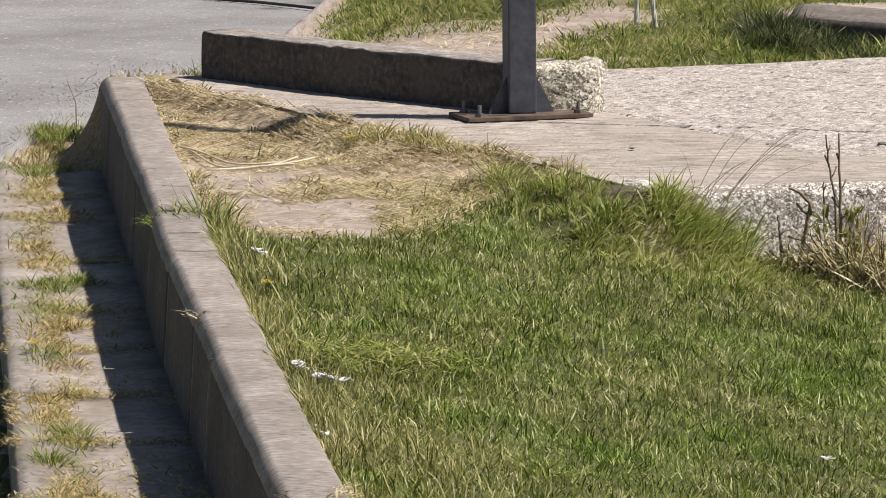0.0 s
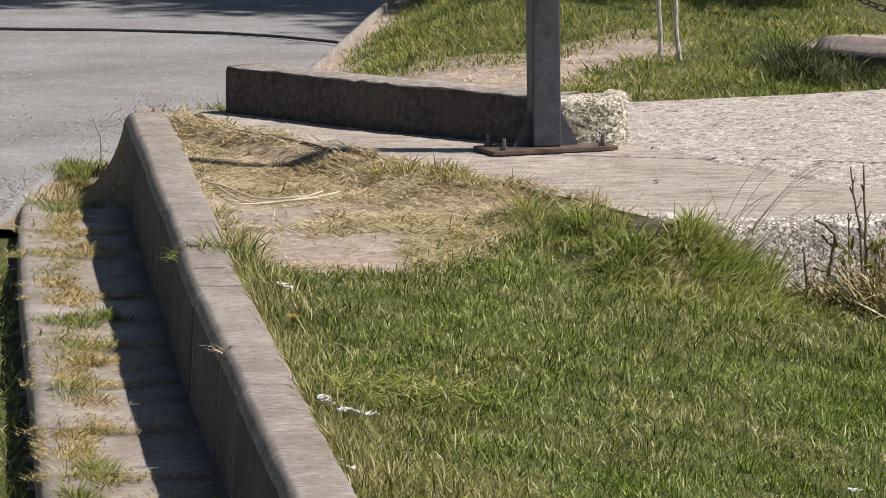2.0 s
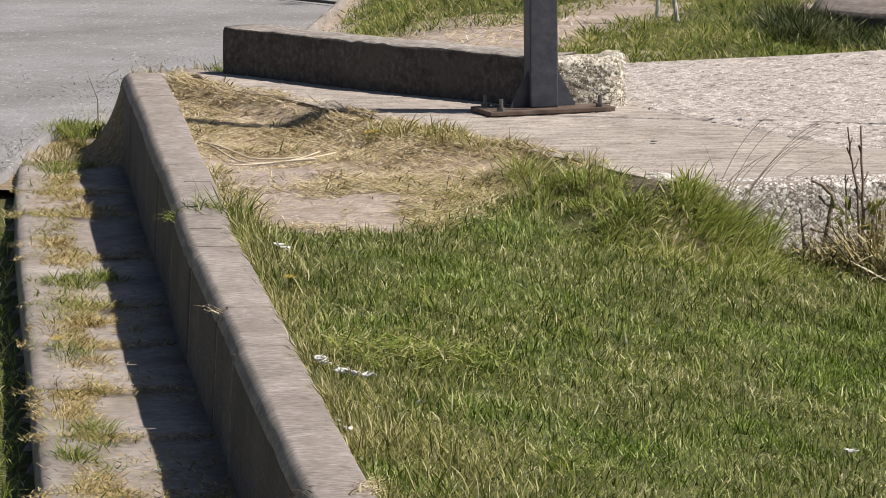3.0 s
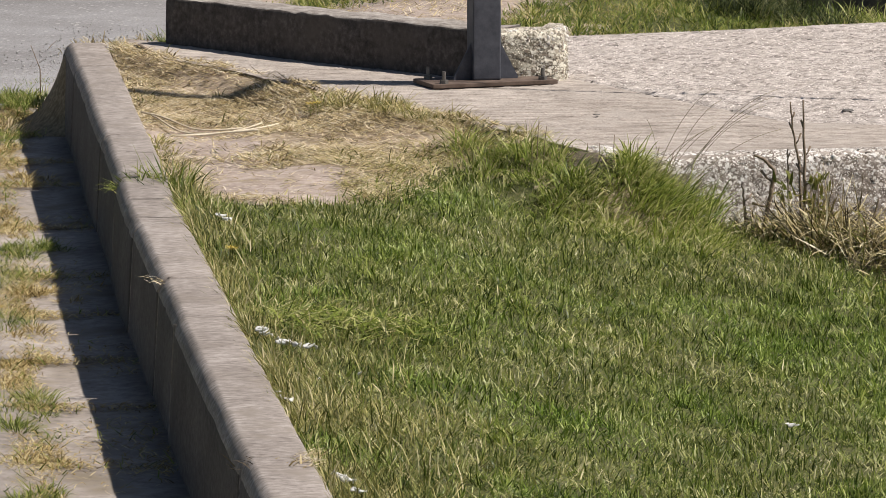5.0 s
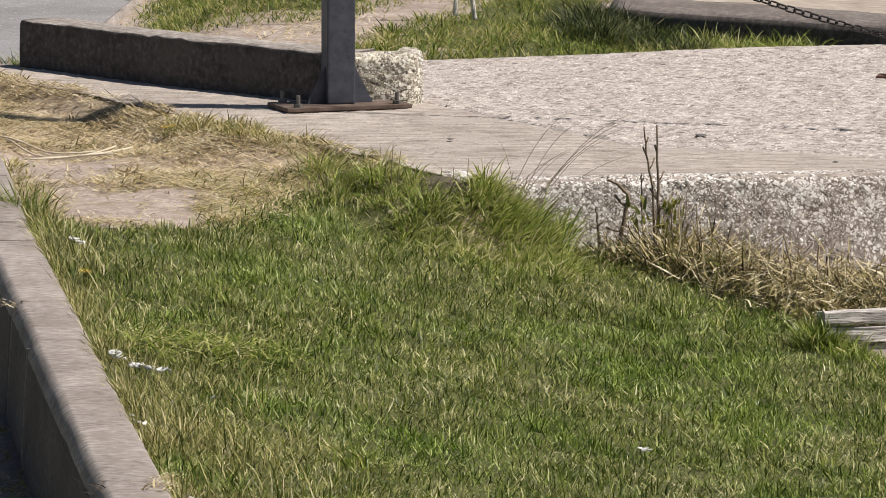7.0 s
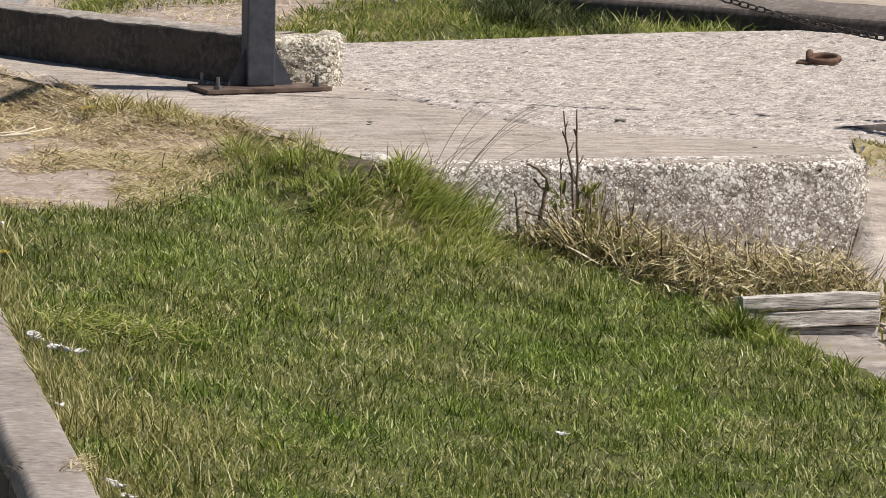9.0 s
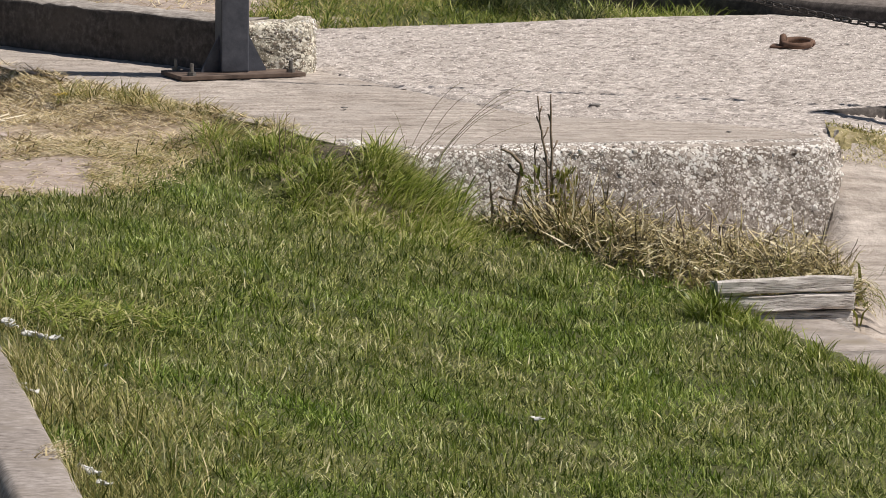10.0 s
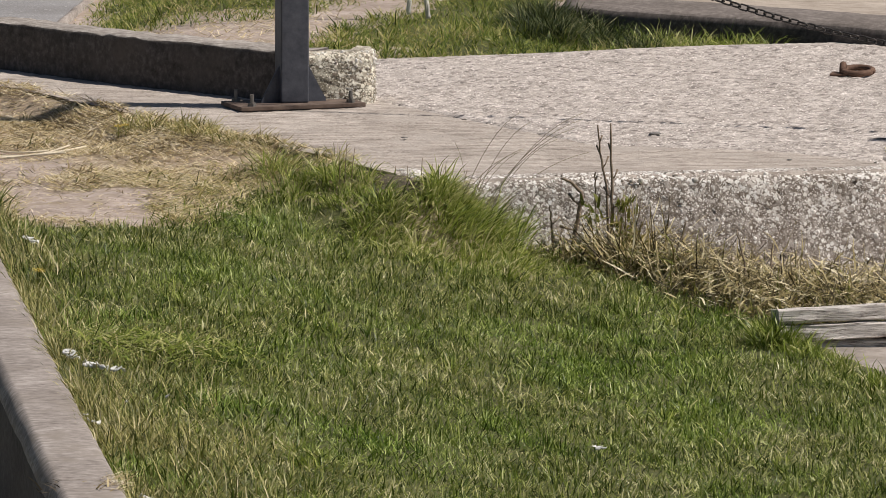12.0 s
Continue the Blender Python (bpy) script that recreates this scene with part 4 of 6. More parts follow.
def chain_of(a, b, pitch, wire):
    """A hanging chain: each link a stadium of round wire, turned a quarter from its neighbour."""
    a, b = Vector(a), Vector(b)
    s = np.linspace(0, 1, 400)
    pts = np.array([a.lerp(b, u) for u in s])
    pts[:, 2] = 0.9803 * s ** 2 - 1.6796 * s + 0.9119
    d = np.r_[0, np.cumsum(np.linalg.norm(np.diff(pts, axis=0), axis=1))]
    n = int(d[-1] / pitch)
    th = np.linspace(0, 2 * np.pi, 20, endpoint=False)
    L, W = pitch / 2 - wire * 0.2, pitch * 0.34
    loop = np.stack([np.cos(th) * W + np.sign(np.cos(th)) * (L + wire - W), np.sin(th) * W, th * 0], 1)
    nxt = np.roll(loop, -1, 0) - np.roll(loop, 1, 0)
    nxt /= np.linalg.norm(nxt, axis=1)[:, None]
    out = np.cross(nxt, (0, 0, 1))
    ring = [loop + wire * (np.cos(q) * out + np.sin(q) * np.array((0, 0, 1))) for q in np.linspace(0, 2 * np.pi, 6, endpoint=False)]
    R = np.stack(ring, 1)
    RV = R.reshape(-1, 3)
    RF = [(i * 6 + k, i * 6 + (k + 1) % 6, ((i + 1) % 20) * 6 + (k + 1) % 6, ((i + 1) % 20) * 6 + k) for i in range(20) for k in range(6)]
    me = mesh_of("link", RV, RF, M_CHAIN)
    chain = put("chain", None, label="dark steel link chain hanging between posts", category="chain")
    for i in range(n):
        p = Vector([np.interp((i + 0.5) * pitch, d, pts[:, k]) for k in range(3)])
        q = Vector([np.interp((i + 0.6) * pitch, d, pts[:, k]) for k in range(3)])
        x = (q - p).normalized()
        rot = x.to_track_quat("X", "Z").to_matrix().to_4x4() @ pose(0, 0, 0, 45 + 90 * (i % 2) + ((i * 31) % 7 - 3) * 3)
        ob = put("link", me, chain)
        ob.matrix_basis = Matrix.Translation(p) @ rot
    return chain


chain_of((-0.13, 15.235, 0.91), (2.45, 14.26, 0.21), 0.025, 0.0028)


def mooring_ring(m):
    ring = put("iron_ring", None, label="rusty iron ring lying in its staple on the slab", category="ring")
    th = np.linspace(0, 2 * np.pi, 28, endpoint=False)
    pts = np.stack([0.052 * np.cos(th), 0.055 * np.sin(th), 0.017 + 0.006 * np.sin(th)], 1)
    pts = np.r_[pts, pts[:2]]
    V, F = tube_arrays(pts, np.full(len(pts), 0.0115), 8)
    put("hoop", mesh_of("hoop", V, F, M_RUST), ring)
    a = np.linspace(0, np.pi, 12)
    pts = np.stack([-0.052 + 0 * a, 0.020 * np.cos(a), 0.002 + 0.036 * np.sin(a)], 1)
    V, F = tube_arrays(pts, np.full(12, 0.012), 8)
    put("staple", mesh_of("staple", V, F, M_RUST), ring)
    part("foot_plate", box_bm(0.07, 0.09, 0.008, pose(-0.06, 0, 0.004), 0.003), M_RUST, ring)
    ring.matrix_basis = m @ Matrix.Scale(0.86, 4)


mooring_ring(pose(1.567, 16.08, 0.003, 0, 0, -12))


def pebble(name, m, size, material, label):
    bm = bmesh.new()
    bmesh.ops.create_icosphere(bm, subdivisions=2, radius=1)
    for v in bm.verts:
        v.co *= 1 + 0.25 * noise.noise(v.co * 1.7 + Vector(m.translation) * 5)
    bmesh.ops.scale(bm, vec=size, verts=bm.verts)
    ob = part(name, bm, material, None, smooth=True)
    ob.matrix_basis = m
    return tagged(ob, label, "stone", "loose stones on the concrete")


for x, y, s in ((1.73, 16.2, 0.011), (0.171, 14.44, 0.010), (0.86, 14.52, 0.018), (1.18, 13.93, 0.008)):
    pebble("stone", pose(x, y, s * 0.2, 0, 0, 30), (s, s * 0.9, s * 0.2), M_BOLT, "small dark stone lying on the concrete")

# ---- timber, low edging, ropes, shadow line on the road ----
def split_beam(name, parent, length, depth, z0, z1, seed, setback=0.0):
    """A weathered layer of a split beam: rounded in section, with long grooves and a ragged end."""
    a = np.linspace(0, 2 * np.pi, 44, endpoint=False)
    c, d = np.cos(a), np.sin(a)
    sec = np.stack([np.sign(c) * np.abs(c) ** 0.22 * depth / 2, np.sign(d) * np.abs(d) ** 0.22 * (z1 - z0) / 2], 1)
    u = np.linspace(-0.5, 0.5, 60)
    P = np.zeros((60, 45, 3))
    P[:, :44, 0] = u[:, None] * length
    P[:, :44, 1:] = sec[None]
    for k in range(44):
        for i in range(60):
            g = noise.noise(Vector((u[i] * 5 + seed, sec[k, 0] * 130, sec[k, 1] * 210 + seed))) * 0.0030 + noise.noise(Vector((u[i] * 4, k * 0.2 + seed, 3.0))) * 0.0035
            P[i, k, 1] += g * c[k]
            P[i, k, 2] += g * d[k] + 0.003 * noise.noise(Vector((u[i] * 3, seed, 0)))
        P[-4:, k, 0] += 0.010 * noise.noise(Vector((k * 0.9, seed, 7))) * np.linspace(0.2, 1, 4)
    P[:, 44] = P[:, 0]
    P[:, :, 1] += setback
    P[:, :, 2] += (z0 + z1) / 2
    V, F = lattice(P)
    F = [tuple(f)[::-1] for f in F] + [tuple(range(44)), tuple(range(59 * 45, 59 * 45 + 44))[::-1]]
    put(name, mesh_of(name, V, F, M_TIMBER, False), parent)


def sleeper():
    ob = put("timber_sleeper", None, label="cracked silvery weathered timber sleeper at the lawn's end", category="timber")
    split_beam("beam_layer", ob, 0.318, 0.11, -0.162, -0.128, 1.0)
    split_beam("beam_layer", ob, 0.316, 0.11, -0.2035, -0.1665, 5.0, 0.001)
    split_beam("beam_layer", ob, 0.312, 0.10, -0.32, -0.2045, 9.0, 0.008)
    ob.matrix_basis = pose(1.151, 12.169, 0.0, -8, -1.6, 5)


sleeper()
low_edge = put("lawn_edging", None, label="low pale concrete edging along the lawn", category="kerb", kind="structure")
LE = [(0, -0.4), (0, -0.228), (0.006, -0.217), (0.02, -0.214), (0.18, -0.214), (0.192, -0.220), (0.195, -0.4)]
along([(1.075, 12.08), (1.20, 11.62)], LE, M_GUTTER, "edging_stone", low_edge, seed=41, step=0.08)
along([(1.202, 11.61), (1.44, 10.75)], LE, M_GUTTER, "edging_stone", low_edge, seed=42, step=0.08)
along([(1.442, 10.74), (1.68, 9.88)], LE, M_GUTTER, "edging_stone", low_edge, seed=43, step=0.08)


def rope(x, y, z, dx, seed):
    """A hanging laid rope: three strands twisted round one another, with a frayed end."""
    ob = put("rope", None, label="white twisted rope hanging down to the grass", category="rope", group="hanging ropes")
    s = np.linspace(0, 1, 140)
    core = np.stack([x + dx * s + 0.006 * np.sin(7 * s + seed) + 0.003 * np.sin(41 * s + seed), y + 0 * s, z + 1.5 * s], 1)
    for k in range(3):
        a = s * 1.5 / 0.045 * 2 * np.pi / 3 + k * 2.094
        pts = core + 0.0042 * np.stack([np.cos(a), np.sin(a), 0 * a], 1)
        V, F = tube_arrays(pts, np.full(140, 0.0048), 5)
        put("strand", mesh_of("strand", V, F, M_ROPE), ob)


rope(0.222, 17.6, 0.05, -0.04, 0)
rope(0.280, 17.6, 0.036, -0.07, 2)
# Thin dark tube laid where a narrow shadow crosses the road.
cx = np.linspace(-4.2, -0.98, 60)
cy = np.interp(cx, [-4.2, -2.48, -2.0, -1.52, -1.27, -1.05, -0.98], [22.2, 22.06, 21.95, 21.76, 21.56, 21.31, 21.2])
tube("cable", np.stack([cx, cy, 0 * cx - 0.214], 1), np.full(60, 0.0064), M_SHADOW_LINE, label="thin dark tube standing in for a shadow line across the asphalt road", category="cable")


# ---- grass ----
def blades(name, x, y, z, length, width, lean, azim, curl, material, seed, label="", parent=None):
    """Each blade: a bent tapering strip of two quads and a tip."""
    r = np.random.default_rng(seed)
    n = len(x)
    base = np.stack([x, y, z], 1)
    face = azim + r.normal(0, 0.9, n)
    w = np.stack([-np.sin(face), np.cos(face), np.zeros(n)], 1) * (width / 2)[:, None]
    h = np.stack([np.cos(azim), np.sin(azim), np.zeros(n)], 1)
    up = np.array([0, 0, 1.0])

    def at(t):
        a = lean + curl * t
        return (np.sin(a)[:, None] * h + np.cos(a)[:, None] * up)
    p1 = base + at(0.2) * (length * 0.42)[:, None]
    p2 = p1 + at(0.7) * (length * 0.35)[:, None]
    p3 = p2 + at(1.2) * (length * 0.26)[:, None]
    for p, f in ((p1, 0.35), (p2, 0.5), (p3, 0.6)):
        p[:, 2] = np.maximum(p[:, 2], z + 0.003 * f + 0.004 * r.uniform(0, 1, n))
    Vb = np.stack([base - w, base + w, p1 - w * 0.95, p1 + w * 0.95, p2 - w * 0.65, p2 + w * 0.65, p3], 1).reshape(-1, 3)
    tri = np.array([[0, 1, 3], [0, 3, 2], [2, 3, 5], [2, 5, 4], [4, 5, 6]])
    T = (tri[None] + (np.arange(n) * 7)[:, None, None]).reshape(-1, 3)
    me = quick_mesh(name, Vb, T, material)
    return put(name, me, parent, label, "grass", kind="stuff")


def ribbons(name, x, y, z, length, width, lean, azim, curl, material, seed, label):
    """Long dead leaves: narrow ribbons of six pieces that bend over, kink and taper."""
    r = np.random.default_rng(seed)
    n, K = len(x), 6
    p = np.stack([x, y, z], 1)
    a, az = lean.copy(), azim.copy()
    kink = r.integers(1, K, n)
    rows = []
    for k in range(K + 1):
        face = az + 1.5708 + 0.5 * np.sin(k + azim)
        w = np.stack([np.cos(face), np.sin(face), 0.3 * np.sin(face * 3)], 1) * (width / 2 * np.interp(k, [0, 1.5, K], [0.6, 1.0, 0.12]))[:, None]
        rows += [p - w, p + w]
        step = np.stack([np.sin(a) * np.cos(az), np.sin(a) * np.sin(az), np.cos(a)], 1) * (length / K)[:, None]
        p = p + step
        p[:, 2] = np.maximum(p[:, 2], z * 0 + np.minimum(z, height(p[:, 0], p[:, 1])) + 0.002)
        a = a + curl / K + np.where(kink == k, r.normal(0.3, 0.6, n), 0)
        az = az + r.normal(0, 0.16, n)
    V = np.stack(rows, 1).reshape(-1, 3)
    tri = np.array([t for k in range(K) for t in ((2 * k, 2 * k + 1, 2 * k + 3), (2 * k, 2 * k + 3, 2 * k + 2))])
    T = (tri[None] + (np.arange(n) * 2 * (K + 1))[:, None, None]).reshape(-1, 3)
    return put(name, quick_mesh(name, V, T, material), None, label, "grass", kind="stuff")


def scatter(n, x0, x1, y0, y1, keep, seed):
    r = np.random.default_rng(seed)
    x, y = r.uniform(x0, x1, n), r.uniform(y0, y1, n)
    ok = r.uniform(0, 1, n) < keep(x, y)
    return x[ok], y[ok]


def lawn_keep(x, y):
    k = (x > kerb_right(y) + 0.004) & (y < slab_front(x) - 0.02 - 0.07 * (x < 0.25)) & (x < 1.08 - 0.28 * (y - 12.05) - 0.02 * (y < 12)) & (x < 1.12 + 4 * np.maximum(0, 12.05 - y))
    g = slab_front(x) - y
    return k * (1 - dry_of(x, y)) * (1 - bare_of(x, y)) * (0.8 + 0.2 * wave(x, y, 14, 33)) * (1 - 0.85 * ss(0.46, 0.26, g) * (x < 0.45))


def clumps(name, cx, cy, cz, per, radius, ln, width, material, seed, label, comb=None, pull=0.35, spread=1.0, stand=0.15):
    """Tufts: blades that stand upright in the middle of each tuft and fall outwards at its rim."""
    r = np.random.default_rng(seed)
    k = len(cx)
    own = r.uniform(0.7, 1.3, k)
    i = np.repeat(np.arange(k), per)
    n = len(i)
    u, th = np.sqrt(r.uniform(0, 1, n)), r.uniform(0, 2 * np.pi, n)
    rad = radius * own[i] * u
    az = th + r.normal(0, 0.45, n)
    if comb is not None:
        az = np.arctan2(np.sin(az) * (1 - pull) + np.sin(comb) * pull, np.cos(az) * (1 - pull) + np.cos(comb) * pull) + r.normal(0, 0.2, n)
    lean = np.abs(stand + spread * 0.85 * u + r.normal(0, 0.22, n))
    z = np.asarray(cz)[i] if np.ndim(cz) else height(cx[i] + rad * np.cos(th), cy[i] + rad * np.sin(th)) + cz
    return blades(name, cx[i] + rad * np.cos(th), cy[i] + rad * np.sin(th), z, ln * own[i] * r.uniform(0.55, 1.3, n), r.uniform(width[0], width[1], n), lean, az, r.uniform(0.3, 1.5, n), material, seed + 1, label)


x, y = scatter(540000, -1.1, 1.9, 8.6, 14.2, lawn_keep, 51)
near = np.abs(x - 0.35) < 0.2 + 0.105 * y
x, y = x[near], y[near]
n = len(x)
r = np.random.default_rng(52)
patch = 0.2 * wave(x, y, 4.5, 34) + 0.7 * wave(x, y, 17, 134)
edge = np.exp(-(x - kerb_right(y)) / 0.06)
ln = (0.0250 + 0.005 * patch + 0.014 * edge) * r.uniform(0.5, 1.6, n)
lean = np.abs(r.normal(0.95, 0.45, n)) + 0.1 * wave(x, y, 7, 35) + 0.2 * wave(x, y, 26, 135)
az = r.uniform(0, 6.28, n) + 0.8 * wave(x, y, 9, 36)
blades("lawn_grass", x, y, height(x, y) - 0.004 + 0.006 * np.clip(wave(x, y, 30, 37), -0.5, 1), ln, r.uniform(0.0017, 0.0038, n), lean, az, r.uniform(-0.3, 1.2, n), M_LAWN, 53, "short mown green lawn with paler dry blades")

q = np.random.default_rng(510)
x, y = scatter(60000, -0.9, 0.3, 8.8, 11.4, lambda x, y: (x > kerb_right(y) + 0.01) * ss(0.45, 0.1, x - kerb_right(y) + 0.12 * wave(x, y, 5, 512)) * 0.28, 511)
n = len(x)
blades("dry_lawn", x, y, height(x, y) - 0.002, q.uniform(0.015, 0.045, n), q.uniform(0.0018, 0.0034, n), np.abs(q.normal(0.8, 0.35, n)), q.uniform(0, 6.28, n), q.uniform(-0.2, 0.9, n), M_OLIVE, 513, "thin half dry lawn grass near the kerb")
x, y = scatter(2600, -0.6, 1.6, 8.8, 13.2, lambda x, y: lawn_keep(x, y) * (wave(x, y, 6, 515) + 0.5 * wave(x, y, 16, 516) > 0.75), 514)
clumps("lawn_tufts", x, y, -0.003, 16, 0.022, 0.042, (0.002, 0.0042), M_BANKGREEN, 517, "lush bright green tufts in the lawn")

r2 = np.random.default_rng(500)
x, y = scatter(11000, -0.75, 0.0, 10.5, 11.6, lambda x, y: (x > kerb_right(y) + 0.02) * np.exp(-((x + 0.40) / 0.15) ** 2 - ((y - 10.93) / 0.20) ** 2) * (0.45 + 0.55 * wave(x, y, 11, 502)), 503)
n = len(x)
hay = r2.uniform(0, 1, n) < 0.4
for nm, mat_, sel in (("mown_hay", M_BANK, hay), ("cut_grass", M_BANKGREEN, ~hay)):
    k = int(sel.sum())
    blades(nm, x[sel], y[sel], height(x[sel], y[sel]) + 0.012 + 0.014 * r2.uniform(0, 1, k), r2.uniform(0.035, 0.075, k), r2.uniform(0.003, 0.0055, k), r2.normal(1.32, 0.16, k), r2.normal(0.1, 1.3, k) + np.pi * (r2.uniform(0, 1, k) > 0.6), r2.uniform(-0.1, 0.4, k), mat_, 501, "loose cut grass lying on the lawn")

# trodden dry hollow
def dry_keep(x, y):
    k = (x > kerb_right(y) + 0.003) & (y < slab_front(x) + 0.03 + 0.03 * wave(x, y, 15, 145)) & (y > 12.5)
    return k * dry_of(x, y) * (1 - 0.95 * bare_of(x, y)) * (0.65 + 0.35 * wave(x, y, 11, 37)) * (0.22 + 0.78 * np.maximum(ss(-0.85, -0.45, x - 0.1 * (y - 13.6) + 0.10 * wave(x, y, 7, 146)), ss(14.45, 14.8, y)))


x, y = scatter(200000, -1.4, 0.3, 12.5, 16.4, dry_keep, 54)
n = len(x)
lump = np.clip(wave(x, y, 12, 38), 0, 1)
near_lip = ss(0.5, 0.1, slab_front(x) - y)
lean = np.clip(r.normal(1.47, 0.1, n) - 0.45 * lump * r.uniform(0, 1, n) - 0.15 * near_lip * r.uniform(0, 1, n), 0.25, 1.57)
flow = 0.6 * wave(x, y, 6, 139) + r.normal(0, 0.85, n) + np.pi * (r.uniform(0, 1, n) > 0.5)
greenish = r.uniform(0, 1, n) < 0.03 + 0.6 * ss(-0.65, -0.2, x - 0.25 * (y - 13.4)) + 0.2 * wave(x, y, 5, 140)
for nm, sel, mat_, lab in (("dry_grass", ~greenish, M_DRY, "flattened straw-coloured dry grass"), ("matted_grass", greenish, M_MAT, "matted half dry grass with green blades")):
    k = int(sel.sum())
    blades(nm, x[sel], y[sel], np.maximum(height(x[sel], y[sel]), np.where(y[sel] > slab_front(x[sel]) - 0.03, 0.0, -1)) + 0.003 + 0.006 * r.uniform(0, 1, k), r.uniform(0.016, 0.048, k), r.uniform(0.0022, 0.0046, k), lean[sel], flow[sel], r.uniform(-0.2, 0.4, k), mat_, 55, lab)

x, y = scatter(9000, -1.4, 0.2, 12.7, 16.3, lambda x, y: dry_keep(x, y) * (wave(x, y, 7, 137) > -0.3), 254)
n = len(x)
blades("loose_straw", x, y, height(x, y) + 0.006 + 0.006 * r.uniform(0, 1, n), r.uniform(0.03, 0.065, n), r.uniform(0.002, 0.0034, n), r.normal(1.47, 0.08, n), r.normal(0.0, 0.8, n) + np.pi * (r.uniform(0, 1, n) > 0.5), r.uniform(-0.05, 0.25, n), M_DRY, 255, "loose pale straw lying over the hollow")
x, y = scatter(1900, -1.35, 0.1, 13.3, 16.3, lambda x, y: dry_keep(x, y) * (0.08 + 0.92 * ss(-0.62, -0.3, x - 0.2 * (y - 13.4))) * (wave(x, y, 9, 138) > -0.2), 256)
bx_, by_ = scatter(700, -1.1, -0.3, 12.85, 14.7, lambda x, y: bare_of(x, y) > 0.2, 263)
n = len(bx_)
blades("stray_straw", bx_, by_, height(bx_, by_) + 0.003, r.uniform(0.008, 0.04, n), r.uniform(0.0014, 0.0034, n), r.normal(1.5, 0.06, n), r.uniform(0, 6.28, n), r.uniform(-0.05, 0.2, n), M_DRY, 264, "stray bits of straw on the bare earth")
clumps("hollow_tufts", x, y, -0.002, 24, 0.032, 0.042, (0.002, 0.0038), M_OLIVE, 257, "matted straw and green tufts in the dry hollow", -0.4, 0.45, 1.25)
x, y = scatter(420, -0.62, 0.05, 13.9, 15.3, lambda x, y: (slab_front(x) - y > -0.02) * (slab_front(x) - y < 0.24) * (lip_of(x) < 0.3) * (wave(x, y, 8, 259) > -0.3), 258)
clumps("lip_tufts", x, y, 0.0, 46, 0.036, 0.060, (0.002, 0.0038), M_MAT, 260, "dry green tufts along the edge of the concrete strip", -0.9, 0.4, 1.1)
x, y = kerb_right(np.linspace(12.5, 14.3, 46)) + np.random.default_rng(261).uniform(0.01, 0.07, 46), np.linspace(12.5, 14.3, 46)
clumps("kerb_fringe", x, y, -0.002, 20, 0.03, 0.042, (0.002, 0.0038), M_MAT, 262, "green and straw grass fringe along the kerb", -0.5, 0.2)

# green bank below the slab's edge
def bank_keep(x, y):
    g = slab_front(x) - y
    k = (g > 0.012 + 0.085 * (wave(x, y, 6, 49) > -0.4) * (x > -0.12) * (x < 0.26)) & (g < 0.85) & (x > -0.55) & (x < 0.75)
    return k * (1 - 0.96 * lip_of(x) * ss(0.36, 0.24, g + 0.04 * wave(x, y, 16, 50))) * (1 - dry_of(x, y)) * ss(0.68, 0.38, g + 0.08 * wave(x, y, 9, 39)) * (1 - ss(0.45, 0.75, x)) * (1 - 0.8 * ss(0.36, 0.5, x))


x, y = scatter(70000, -0.55, 0.75, 12.6, 14.9, bank_keep, 56)
n = len(x)
blades("bank_grass", x, y, height(x, y) - 0.004, r.uniform(0.02, 0.05, n), r.uniform(0.002, 0.0036, n), np.abs(r.normal(0.95, 0.35, n)), r.normal(-0.3, 1.2, n), r.uniform(0.3, 1.5, n), M_BANKGREEN, 57, "tufted green grass on the bank below the slab")
x, y = scatter(1500, -0.5, 0.62, 12.7, 14.8, lambda x, y: bank_keep(x, y) * (0.35 + 0.65 * (wave(x, y, 17, 201) > -0.2)) * ((slab_front(x) - y > 0.24) | (x < -0.05) | (x > 0.2)), 560)
clumps("bank_tussocks", x, y, -0.004, 60, 0.040, 0.070, (0.0021, 0.0042), M_BANKGREEN, 561, "shaggy green tussocks on the bank below the slab", -0.5, 0.4, 1.15)
x, y = scatter(280, -0.3, 0.5, 13.0, 14.5, lambda x, y: bank_keep(x, y) * ss(0.5, 0.2, slab_front(x) - y) * ((slab_front(x) - y > 0.24) | (x < -0.05) | (x > 0.2)), 563)
clumps("pale_tussocks", x, y, 0.004, 26, 0.032, 0.080, (0.002, 0.0036), M_BANK, 564, "pale yellow green blades among the tussocks", -0.4, 0.45, 1.2)

# longer dry grass along the kerb
x, y = scatter(220000, -0.9, -0.1, 8.8, 12.9, lambda x, y: (x > kerb_right(y) + 0.004) * np.exp(-(x - kerb_right(y)) / (0.03 + 0.05 * ss(11.0, 10.3, y))) * np.clip(0.6 + 0.6 * wave(x, y, 8, 141), 0, 1), 142)
n = len(x)
blades("kerb_grass", x, y, height(x, y) - 0.003, r.uniform(0.03, 0.08, n), r.uniform(0.0016, 0.0032, n), np.abs(r.normal(0.5, 0.3, n)), r.normal(2.6, 1.4, n), r.uniform(0.1, 1.0, n), M_OLIVE, 143, "longer half dry grass along the kerb")

# rough grass behind the slab and kerb
def far_keep(x, y):
    q = np.random.default_rng(158)
    return far_green(x + q.normal(0, 0.025, x.shape), y + q.normal(0, 0.07, x.shape)) * ((far_kerb_side(x, y) < -0.03) | (far_kerb_side(x, y) > 0.2) | (x < 0.72)) * (y > far_edge(x) - 0.01) * (0.75 + 0.25 * wave(x, y, 6, 44))


